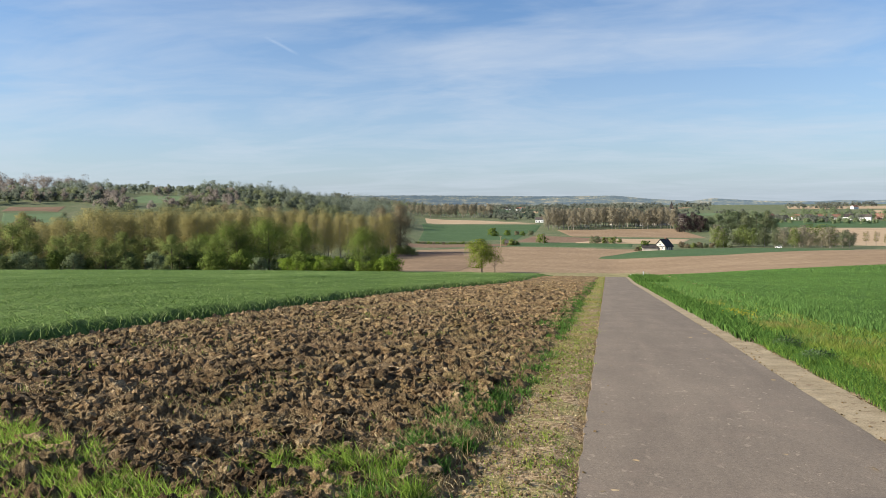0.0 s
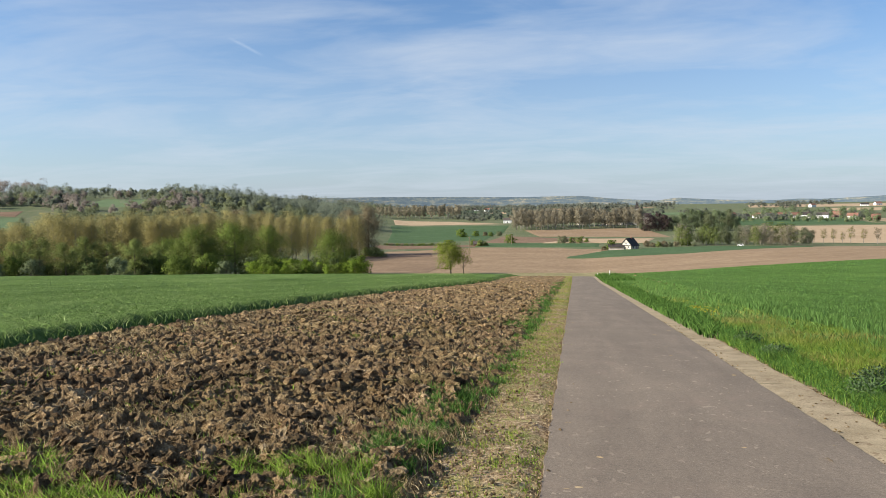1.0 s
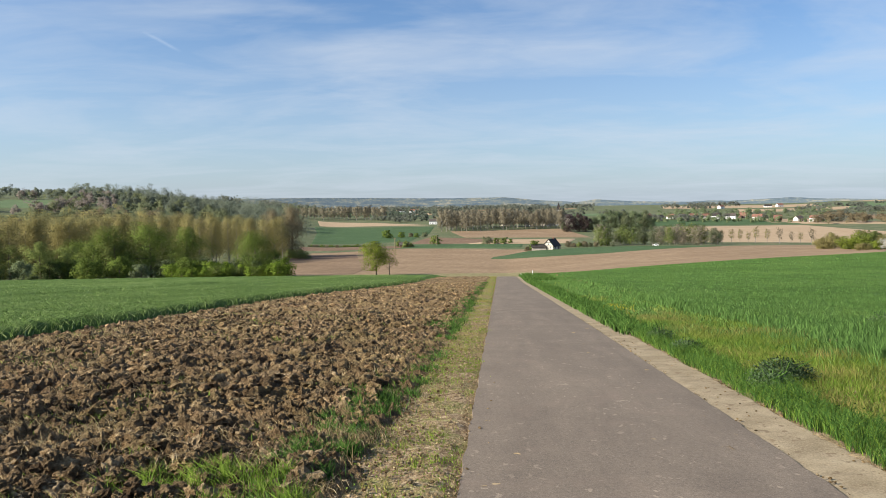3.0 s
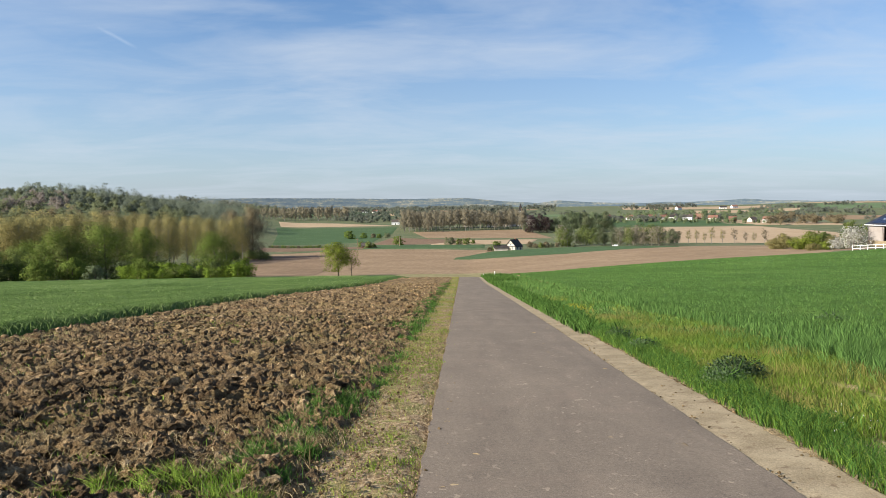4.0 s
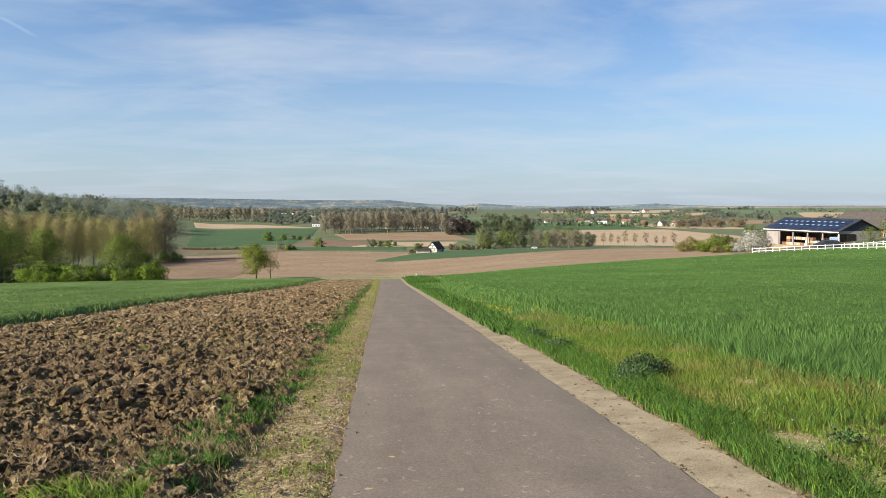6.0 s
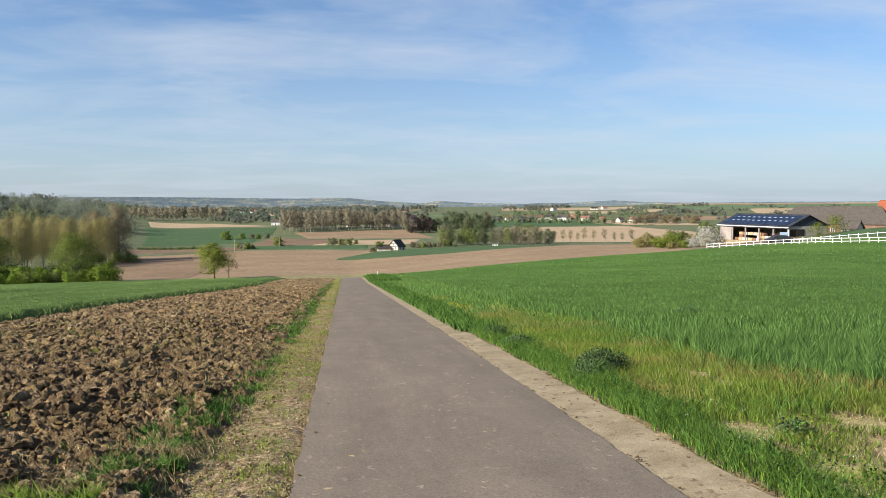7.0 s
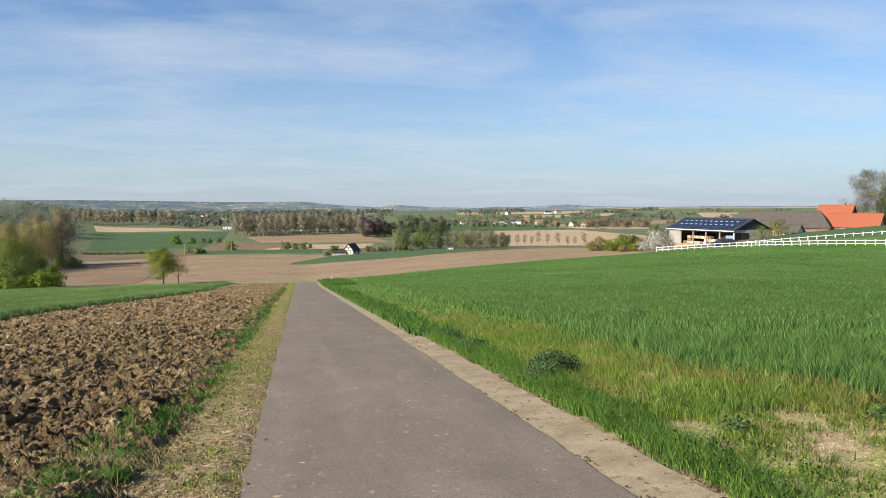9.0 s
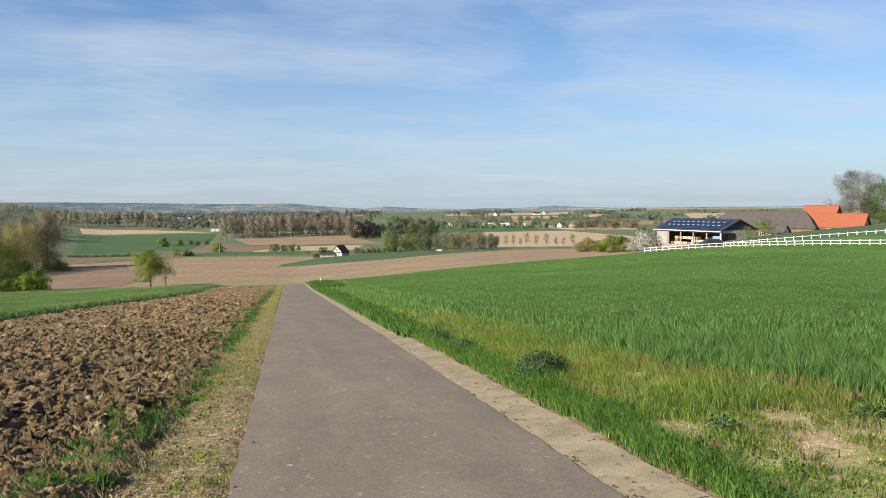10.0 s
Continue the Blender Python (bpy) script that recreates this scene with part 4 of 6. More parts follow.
    blades("margin_grass", "fresh green grass on the field margin", scatter(30000, (3.6, 8.0), (16, 100), 37, lambda x, y: x < wheat_edge(y) + 1.0), 0.20, 0.030, M_WHEAT, 1.0, seed=38, wave=0.8, ruffle=0.4)
    # barley: the dark cut edge and the top
    edge = lambda x, y: (x < barley_edge(y)) & (x > barley_edge(y) - 0.9)
    blades("barley_stand", "knee-high barley at the edge of the ploughed strip", scatter(38000, (-13, -7.5), (2, 40), 41, edge), 0.44, 0.022, M_BARLEY, 0.8, seed=42, ruffle=0.45)
    blades("barley_stand", "knee-high barley at the edge of the ploughed strip", scatter(20000, (-13, -7.5), (40, 78), 43, edge), 0.44, 0.045, M_BARLEY, 0.8, seed=44, ruffle=0.45)
    wheels = lambda x, y: np.min([np.abs(x - w - 0.4 * np.sin(y * 0.05)) for w in (-27.2, -29.0, -42.4, -44.2)], axis=0) > 0.60
    inner = lambda x, y: (x < barley_edge(y) - 0.5) & wheels(x, y)
    blades("barley_stand", "knee-high barley with paler tips", polar_scatter(52000, (-68, -14), (12, 45), 45, inner, 1.6), 0.20, 0.030, M_BARLEY, 1.3, lift=0.26, seed=46, wave=1.8, bow=1.0, ruffle=0.6)
    blades("barley_stand", "knee-high barley with paler tips", polar_scatter(32000, (-62, -8), (45, 110), 47, inner, 1.4), 0.15, 0.075, M_BARLEY, 1.4, lift=0.30, seed=48, wave=1.2, bow=1.0, ruffle=0.5)
    # the near bank of grass, and the tufts along the ploughed edge
    def bank(x, y):
        return (y < np.interp(x, [-9, -6, -4.8, -3.4, -2.8, -2.2, -1.6], [5.5, 5.15, 4.9, 4.35, 3.9, 3.5, 3.1]) + 0.9 * (fractal(x * 1.6, y * 1.6, 53, 3) - 0.5)) & (x < -1.7)
    blades("grass_bank", "bright green grass at the corner of the ploughed field", scatter(46000, (-8.5, -1.7), (1.8, 6.0), 51, bank), 0.20, 0.010, M_GRASS, 0.8, seed=52)
    blades("grass_bank", "bright green grass at the corner of the ploughed field", scatter(16000, (-8.5, -1.7), (1.8, 6.0), 53, bank), 0.19, 0.008, M_GRASSYELLOW, 0.8, seed=54)
    g = np.random.default_rng(55)
    def tufts(n, xr, yr, per, spread):
        c = np.stack([g.uniform(*xr, n), g.uniform(*yr, n)], -1)
        return np.repeat(c, per, 0) + g.normal(size=(n * per, 2)) * spread * np.repeat(g.uniform(0.5, 1.3, n), per)[:, None]
    blades("grass_tufts", "single bright tufts of grass at the soil's edge", tufts(20, (-3.6, -1.2), (3.5, 4.9), 130, 0.07), 0.20, 0.008, M_GRASS, 0.9, seed=56)
    blades("soil_straw", "dry straw and withered grass at the soil's edge", tufts(110, (-5.0, -1.1), (3.6, 6.8), 50, 0.14), 0.11, 0.007, M_STRAW, 1.4, lift=0.05, seed=57)
    blades("soil_straw", "matted dry straw at the corner of the field", tufts(44, (-3.2, -1.1), (4.0, 6.4), 60, 0.12), 0.09, 0.007, M_STRAW, 1.6, lift=0.05, seed=59)
    blades("grass_tufts", "single pale green tufts at the corner of the field", tufts(9, (-2.9, -1.2), (4.1, 5.0), 120, 0.07), 0.22, 0.009, M_GRASS, 0.9, lift=0.03, seed=60)
    blades("margin_tufts", "green tufts on the bare patch of the margin", tufts(70, (4.2, 6.8), (3.4, 6.8), 34, 0.07), 0.08, 0.010, M_GRASS, 1.2, seed=58)
    blades("margin_straw", "withered pale grass on the bare patch of the margin", tufts(80, (4.1, 6.9), (3.2, 7.4), 40, 0.10), 0.06, 0.008, M_STRAW, 1.7, seed=61)
    blades("verge_tufts", "dark green tufts between the soil and the verge", tufts(40, (-1.75, -1.2), (4.2, 8.6), 120, 0.09), 0.19, 0.010, M_GRASSDARK, 0.9, seed=62, bow=0.9, ruffle=0.45)
    blades("verge_tufts", "green tufts between the soil and the verge", tufts(90, (-1.65, -0.95), (3.4, 34), 90, 0.13), 0.13, 0.010, M_GRASSDARK, 1.0, seed=64, ruffle=0.45)
    blades("verge_tufts", "dark green tufts along the edge of the ploughed soil", tufts(60, (-1.8, -1.15), (16, 70), 60, 0.17), 0.20, 0.022, M_GRASSDARK, 1.0, seed=63)
    blades("verge_moss_grass", "short yellow-green grass on the trodden verge", clumped(26000, (-1.35, -0.22), (2.6, 34), 65, 1.2, 0.50), 0.045, 0.010, M_GRASSYELLOW, 1.2, seed=66)
    blades("verge_tufts", "small yellow-green tufts on the trodden verge", tufts(150, (-1.25, -0.24), (2.8, 26), 36, 0.09), 0.065, 0.009, M_GRASSYELLOW, 1.1, seed=83, ruffle=0.2)
    blades("verge_straw", "short dry straw on the trodden verge", clumped(15000, (-1.4, -0.17), (2.6, 30), 67, 1.3, 0.42), 0.04, 0.009, M_STRAW, 1.9, seed=68, ruffle=0.2)
    blades("verge_moss_grass", "short yellow-green grass on the trodden verge", scatter(4200, (-1.35, -0.24), (30, 100), 69), 0.08, 0.03, M_GRASSYELLOW, 1.2, seed=70)
    blades("soil_straw", "dry straw left on the clods", clumped(34000, (-11.0, -1.2), (3.0, 26), 71, 0.9, 0.54), 0.10, 0.007, M_STRAW, 1.5, lift=0.06, seed=72)
    blades("soil_weeds", "green shoots between the clods", clumped(20000, (-11.0, -1.2), (3.0, 24), 73, 0.7, 0.57), 0.11, 0.010, M_GRASS, 1.0, lift=0.04, seed=74)
    blades("soil_straw", "dry grass fringe along the barley", scatter(9000, (-11.6, -9.6), (6, 36), 75, lambda x, y: (x > barley_edge(y) - 0.2) & (fractal(x * 0.8, y * 0.5, 77, 3) > 0.5)), 0.17, 0.014, M_STRAW, 1.0, lift=0.02, seed=76)


def clods():
    """Broken lumps of earth lying on the turned soil, larger ones as pieces of the field, the small ones as one spread."""
    g = np.random.default_rng(201)
    def lump(seed, cuts):
        bm = bmesh.new()
        bmesh.ops.create_icosphere(bm, subdivisions=cuts, radius=1.0)
        q = np.random.default_rng(seed)
        shift = Vector(q.uniform(-50, 50, 3))
        planes = [(Vector(q.normal(size=3)).normalized(), q.uniform(0.55, 0.9)) for _ in range(4)]
        for v in bm.verts:
            for nrm, d in planes:
                over = v.co.dot(nrm) - d
                if over > 0:
                    v.co -= nrm * over * 0.8
            k = 0.55 * noise.noise(v.co * 1.4 + shift) + 0.5 * noise.noise(v.co * 3.4 + shift) + 0.32 * noise.noise(v.co * 8.0 + shift) + 0.07 * q.normal()
            v.co *= 1.0 + k
        V = np.array([v.co[:] for v in bm.verts])
        F = np.array([[v.index for v in f.verts] for f in bm.faces])
        bm.free()
        return V, F
    fine = [lump(300 + i, 2) for i in range(8)]
    crumbly = [lump(320 + i, 3) for i in range(8)]
    rough = [lump(340 + i, 1) for i in range(8)]
    def spread(name, label, pts, size, shapes, seed, level=False, mat=None):
        q = np.random.default_rng(seed)
        out = []
        z = land(pts[:, 0], pts[:, 1]) + soil_relief(pts[:, 0], pts[:, 1]) * 0.9 - 0.03
        if level:
            z = land(pts[:, 0], pts[:, 1]) + 0.012
        for (x, y), zz in zip(pts, z):
            V, F = shapes[q.integers(len(shapes))]
            s = size * q.uniform(0.45, 1.0) ** 1.3 * np.array([q.uniform(0.8, 1.5), q.uniform(0.7, 1.2), q.uniform(0.45, 0.9)])
            a, b = q.uniform(0, 6.28), q.normal() * 0.4
            Rz = np.array([[math.cos(a), -math.sin(a), 0], [math.sin(a), math.cos(a), 0], [0, 0, 1]])
            Rx = np.array([[1, 0, 0], [0, math.cos(b), -math.sin(b)], [0, math.sin(b), math.cos(b)]])
            out.append(((V * s) @ (Rz @ Rx).T + np.array([x, y, zz + s[2] * 0.35]), F))
        V, F = joined(out)
        return tagged(quads(name, V, F, mat or M_SOIL, False), label, "soil", kind="stuff")
    ok = lambda x, y: (x > barley_edge(y) + 0.3) & (x < -1.35) & (y > np.interp(x, [-9, -6, -4.8, -3.4, -2.8, -1.4], [5.0, 4.6, 4.4, 3.9, 3.5, 2.8]))
    near = polar_scatter(4600, (-72, -6), (3.6, 9.5), 211, ok, 1.8)
    close = near[:1000][np.argsort(np.hypot(*near[:1000].T))]
    spread("soil_clods", "dry angular clods of turned earth", close[:300], 0.080, crumbly, 212)
    spread("soil_clods", "dry angular clods of turned earth", close[300:], 0.080, fine, 228)
    spread("soil_clods", "dry angular clods of turned earth", near[1000:], 0.042, rough, 213)
    corner = np.stack([g.uniform(-3.7, -1.3, 420), g.uniform(4.2, 6.4, 420)], -1)
    spread("soil_clods", "pale dry lumps of earth at the field's corner", corner[:150], 0.05, rough, 225, False, M_DRYSOIL)
    spread("soil_clods", "dry angular clods at the field's corner", corner[150:], 0.075, crumbly, 226)
    spread("soil_clods", "dry angular clods of turned earth", polar_scatter(7000, (-60, -3), (9, 24), 214, ok, 1.5), 0.090, rough, 215)
    spread("soil_clods", "dry angular clods of turned earth", polar_scatter(6000, (-40, -2), (22, 70), 216, ok, 1.3), 0.125, rough, 217)
    kerb = np.stack([3.15 + g.normal(size=1500) * 0.045, g.uniform(2.5, 30, 1500)], -1)
    kerb = np.concatenate([kerb, np.stack([g.uniform(2.7, 3.1, 90), g.uniform(2.5, 20, 90)], -1)])
    kerb = np.concatenate([kerb, np.stack([2.60 + np.abs(g.normal(size=120)) * 0.03, g.uniform(2.5, 22, 120)], -1)])
    spread("earth_crumbs", "crumbs of dry earth along the gutter's edge", kerb, 0.016, rough, 219, True)
    patch = np.stack([g.normal(5.5, 0.8, 700), g.normal(4.8, 0.9, 700)], -1)
    spread("earth_crumbs", "pale dry crumbs on the bare patch of the margin", patch[patch[:, 0] > 4.1], 0.011, rough, 220, True, M_BARE)
    left = np.stack([g.uniform(-1.3, -0.2, 1700), g.uniform(3.0, 20, 1700)], -1)
    spread("earth_crumbs", "crumbs of dry earth on the trodden verge", left, 0.018, rough, 221, True, M_DRYSOIL)
    spread("earth_crumbs", "dark damp crumbs of earth trodden off the field", np.stack([-1.25 + np.abs(g.normal(size=900)) * 0.42, g.uniform(2.8, 16, 900)], -1), 0.020, rough, 229, True)
    road = np.stack([g.uniform(-0.1, 2.5, 230), g.uniform(3.5, 22, 230)], -1)
    spread("road_grit", "small pale lumps of dry mud on the asphalt", road, 0.011, rough, 222, True, M_BARE)
    smears = np.concatenate([np.array([(1.34, 5.36), (0.25, 5.84), (-0.02, 4.99), (0.07, 5.03), (0.15, 5.06), (-0.04, 7.12), (1.42, 5.42), (1.30, 5.30), (1.72, 4.72)]), np.stack([g.normal(1.2, 0.7, 60).clip(0.0, 2.4), g.uniform(4, 20, 60)], -1)])
    spread("mud_smears", "thin pale smears of dried mud pressed on the asphalt", smears, 0.042, [(V * np.array([1.0, 0.6, 0.02]), F) for V, F in fine], 227, True, M_BARE)
    chips = polar_scatter(300, (-66, -6), (3.8, 16), 223, ok, 1.6)
    spread("pale_stones", "small pale stones and chalky lumps on the soil", chips, 0.032, rough, 224, False, M_DRYSOIL)
    # the biggest lumps, each a piece of its own under the field
    field_ob = bpy.data.objects["ploughed_field"]
    meshes = []
    for V, F in crumbly:
        o = quads("clod", V, F, M_SOIL, False)
        meshes.append(o.data)
        bpy.data.objects.remove(o)
    pts = polar_scatter(420, (-62, -8), (4.0, 13), 218, ok, 1.6)[:240]
    for x, y in pts:
        o = new("clod", meshes[g.integers(8)])
        s = 0.085 * g.uniform(0.6, 1.25)
        o.matrix_basis = pose(x, y, float(land(x, y)) + 0.035, g.normal() * 20, g.normal() * 20, g.uniform(0, 360)) @ Matrix.Diagonal((s * g.uniform(0.9, 1.5), s, s * g.uniform(0.6, 0.95), 1))
        o.parent = field_ob
    pale = []
    for V, F in crumbly[:4]:
        o = quads("clod", V, F, M_DRYSOIL, False)
        pale.append(o.data)
        bpy.data.objects.remove(o)
    for x, y in zip(g.uniform(-3.9, -1.3, 26), g.uniform(4.3, 6.0, 26)):
        o = new("clod", pale[g.integers(4)])
        s = 0.095 * g.uniform(0.5, 1.2)
        o.matrix_basis = pose(x, y, float(land(x, y)) + 0.045, g.normal() * 20, g.normal() * 20, g.uniform(0, 360)) @ Matrix.Diagonal((s * g.uniform(0.9, 1.5), s, s * g.uniform(0.6, 0.95), 1))
        o.parent = field_ob


clods()
near_growth()


def bush():
    """The dark weed clump on the margin, leaf by leaf, and small flowers."""
    g = np.random.default_rng(401)
    for cx, cy, w, n in ((4.12, 9.85, 0.46, 2800), (3.74, 9.3, 0.32, 1400), (3.62, 13.0, 0.36, 1500), (3.6, 15.0, 0.36, 1200), (9.9, 18.0, 0.55, 1500), (6.3, 5.9, 0.22, 260), (5.9, 4.9, 0.2, 220), (4.5, 5.9, 0.2, 220)):
        root = tagged(new("weed_clump"), "low dark grey-green leafy weed on the margin", "plant")
        root.location = (cx, cy, float(land(cx, cy)))
        for i in range(12):
            a = g.uniform(0, 6.28)
            e = np.array([math.cos(a) * w * g.uniform(0.3, 0.9), math.sin(a) * w * g.uniform(0.3, 0.9), w * g.uniform(0.4, 0.8)])
            V, F = tube([np.array([0, 0, -0.03]), e * 0.5 + [0, 0, 0.04], e], [0.012, 0.009, 0.004], 4)
            quads("stem", V, F, M_GRASSDARK).parent = root
        d = g.normal(size=(n, 3))
        d /= np.linalg.norm(d, axis=1)[:, None]
        d[:, 2] = np.abs(d[:, 2])
        P = d * (g.uniform(0, 1, n) ** 0.35)[:, None] * np.array([w * 1.0, w * 0.8, w * 0.72]) * (1 + 0.10 * g.normal(size=(n, 1)))
        V, F = leaf_cards(P, 0.038, g, d)
        ob = quads("leaves", V, F, M_WEED)
        shade_by(ob, np.repeat(d + g.normal(size=(n, 3)) * 0.4, 3, 0))
        ob.parent = root
    pts = np.concatenate([np.stack([g.normal(3.9, 0.2, 60), g.normal(21.5, 1.2, 60)], -1), np.stack([g.uniform(3.6, 5.5, 40), g.uniform(18, 60, 40)], -1)])
    P = np.stack([pts[:, 0], pts[:, 1], land(pts[:, 0], pts[:, 1]) + g.uniform(0.30, 0.42, 100)], -1)
    V, F = leaf_cards(np.repeat(P, 4, 0) + g.normal(size=(400, 3)) * 0.018, 0.026, g)
    tagged(quads("dandelion_flowers", V, F, M_YELLOW), "yellow dandelion heads in the verge grass", "flowers", kind="stuff")
    pts = np.stack([g.uniform(3.4, 4.1, 26), g.uniform(4.2, 7, 26)], -1)
    P = np.stack([pts[:, 0], pts[:, 1], land(pts[:, 0], pts[:, 1]) + g.uniform(0.16, 0.3, 26)], -1)
    V, F = leaf_cards(np.repeat(P, 5, 0) + g.normal(size=(130, 3)) * 0.008, 0.009, g)
    tagged(quads("white_flowers", V, F, M_WHITEPETAL), "tiny white flower heads in the verge grass", "flowers", kind="stuff")


bush()


def broad_leaves(name, label, pts, low, high, size, mat, seed):
    """Low broad-leaved weeds among the grass."""
    g = np.random.default_rng(seed)
    k = len(pts)
    P = np.stack([pts[:, 0], pts[:, 1], land(pts[:, 0], pts[:, 1]) + g.uniform(low, high, k)], -1)
    N = np.stack([g.normal(size=k) * 0.5, g.normal(size=k) * 0.5 - 0.3, np.full(k, 1.0)], -1)
    V, F = leaf_cards(P, size, g, N)
    ob = quads(name, V, F, mat)
    shade_by(ob, np.repeat(N, 3, 0))
    return tagged(ob, label, "weeds", kind="stuff")


sparse = lambda x, y: np.exp(-(((x - 5.4) / 1.3) ** 2 + ((y - 4.5) / 1.75) ** 2)) < 0.22 + 0.5 * fractal(x * 2, y * 2, 77, 2)
broad_leaves("verge_weeds", "low broad-leaved weeds along the gutter", clumped(6000, (3.2, 4.1), (2.8, 16), 501, 1.4, 0.52), 0.03, 0.20, 0.026, M_GRASSDARK, 502)
broad_leaves("verge_weeds", "low broad-leaved weeds along the gutter", clumped(8000, (3.05, 4.2), (16, 80), 503, 0.7, 0.50), 0.04, 0.22, 0.05, M_GRASSDARK, 504)
broad_leaves("margin_weeds", "fresh green weeds spread over the margin", clumped(7000, (3.9, 7.2), (2.8, 16), 505, 1.1, 0.50, sparse), 0.0, 0.05, 0.022, M_GRASS, 506)
broad_leaves("margin_weeds", "yellowish weeds spread over the margin", clumped(6000, (3.9, 7.2), (2.8, 16), 507, 1.3, 0.50, sparse), 0.0, 0.06, 0.022, M_GRASSYELLOW, 508)
broad_leaves("verge_litter", "dry leaf litter and chaff on the trodden verge", scatter(4500, (-1.35, -0.16), (2.8, 26), 511), 0.0, 0.008, 0.022, M_STRAW, 512)
broad_leaves("verge_weeds", "low weeds on the trodden verge", clumped(7000, (-1.5, -0.25), (2.8, 22), 509, 1.6, 0.52), 0.0, 0.03, 0.018, M_GRASS, 510)


# ---- trees, nearest first ----
def forest():
    g = random.Random(5)
    u = g.uniform
    clear = lambda s: not (-39.2 < s[0] < -34.4 and 596 < s[1] < 672) and not (-45.6 < s[0] < -41.5 and s[1] < 612) and s[1] > 600 - 40 * (s[0] > -41.5)
    # the young oak standing alone in the sown field, with a bare sapling by it
    plant([tree("oak_tree", "young oak in fresh green leaf standing alone", 10.4, 9.4, 0.36, L_OAK, M_BARK, 5200, 0.40, 3, limbs=13)], [(-10.35, 208, 1.0)], vary=0.0)
    plant([tree("sapling", "thin bare sapling beside the young oak", 6.0, 3.2, 0.3, L_BROWN, M_BARK, 220, 0.22, 4, limbs=9)], [(-9.25, 209, 1.0)], vary=0.0)
    # front edge of the wood
    oaks = [tree("oak_tree", "full round oak at the edge of the wood", 17.0, 12.4, 0.08, L_WOODOAK, M_BARK, 8500, 0.42, 10 + i, limbs=18, clump=0.17) for i in range(3)]
    plant(oaks, [(-30.9, 228, 0.95), (-28.1, 226, 1.06), (-25.4, 224, 0.95), (-20.2, 214, 0.83), (-33.0, 236, 0.75)], 3, 0.04, "oaks at the wood's edge")
    bright = [tree("field_maple", "bright yellow-green young tree at the wood's edge", 6.5, 6.5, 0.06, L_BRIGHT, M_BARK, 1900, 0.50, 20 + i, limbs=10) for i in range(2)]
    plant(bright, [(-26.6, 212, 0.8), (-25.0, 211, 0.75), (-23.6, 210, 0.85), (-22.4, 211, 0.8), (-21.3, 207, 0.7), (-18.1, 207, 1.0), (-24.3, 214, 0.9), (-19.2, 208, 0.7)], 4, 0.08, "bright shrubs at the wood's edge")
    willows = [tree("willow_tree", "pale green willow at the edge of the wood", 12.6, 8.8, 0.08, L_WILLOW, M_BARK, 4200, 0.40, 30 + i, limbs=12) for i in range(3)]
    plant(willows, [(-48.0 + 1.55 * i + u(-0.4, 0.4), u(214, 232), u(0.85, 1.15)) for i in range(12)], 5, 0.1, "willows at the wood's edge")
    shrubs = [tree("hazel_shrub", "brown-green hazel shrub in the wood's shade", 6.5, 6.5, 0.04, m, M_BARK, 1500, 0.52, 40 + i, limbs=9, category="shrub") for i, m in enumerate((L_DARK, L_WOODOAK, L_PARK))]
    shrubs2 = [tree("hazel_shrub", "low leafy shrub in front of the wood", 4.6, 6.0, 0.02, m, M_BARK, 1000, 0.46, 44 + i, limbs=9, category="shrub") for i, m in enumerate((L_BRIGHT, L_WILLOW))]
    plant(shrubs, [(-48.5 + 1.05 * i + u(-0.4, 0.4), u(205, 222), u(0.75, 1.15)) for i in range(29)], 6, 0.1, "shrubs along the wood")
    plant(shrubs2, [(-26.6 + 0.50 * i + u(-0.2, 0.2), u(199, 207), u(0.6, 0.95)) for i in range(18)], 32, 0.1, "shrubs along the wood")
    poplars = [tree("poplar_tree", "tall slender poplar in brownish young leaf", 21.5, 6.6, 0.04, L_POPLAR, M_PALEBARK, 2700, 0.45, 50 + i, "column", 20, 0.20, clump=0.24) for i in range(4)]
    spots = []
    for row in range(2):
        k = 46
        for i in range(k):
            az = -49.0 + 30.8 * i / (k - 1) + u(-0.35, 0.35)
            r = float(np.interp(az, (-41.5, -30.0, -18.4), (250, 275, 352))) + 16 * row + u(-4, 4)
            spots.append((az, r, reaching(az, r, float(np.interp(az, (-49.0, -42.5, -41.0, -26.0, -18.5), (-26.0, -18.0, -7.0, -11.0, -17.0))) + u(-3.5, 1.5)) / 21.5))
    plant(poplars, spots, 7, 0.05, "poplar plantation")
    big = [tree("poplar_tree", "broad old poplar at the corner of the plantation", 22.5, 12.5, 0.05, L_BROWN, M_BARK, 11000, 0.40, 60, "round", 20, 0.42, clump=0.14)]
    plant(big, [(-17.25, 370, 1.23), (-18.7, 374, 1.12)], 8, 0.0, "old corner poplars")
    plant([tree("hazel_shrub", "pale shrub at the foot of the old poplars", 5.5, 7.0, 0.03, L_WILLOW, M_BARK, 1500, 0.5, 47, limbs=10, category="shrub")], [(-19.6 + 0.48 * i + u(-0.2, 0.2), u(345, 362), u(0.6, 1.0)) for i in range(8)], 31, 0.1, "shrubs along the wood")
    mixed = [tree("ash_tree", "half-leafed tree in the hillside wood", 15.0, 10.0, 0.10, m, M_BARK, 900, 0.9, 70 + i, limbs=11) for i, m in enumerate((L_BROWN, L_WILLOW, L_FARWOOD, L_POPLAR))]
    plant(mixed, [(u(-49, -33), u(305, 400), u(0.75, 1.1)) for _ in range(40)] + [(u(-49, -41), u(380, 445), u(0.7, 0.95)) for _ in range(16)] + [(u(-42.5, -34), u(296, 345), u(1.0, 1.35)) for _ in range(26)], 9, 0.1, "hillside wood")
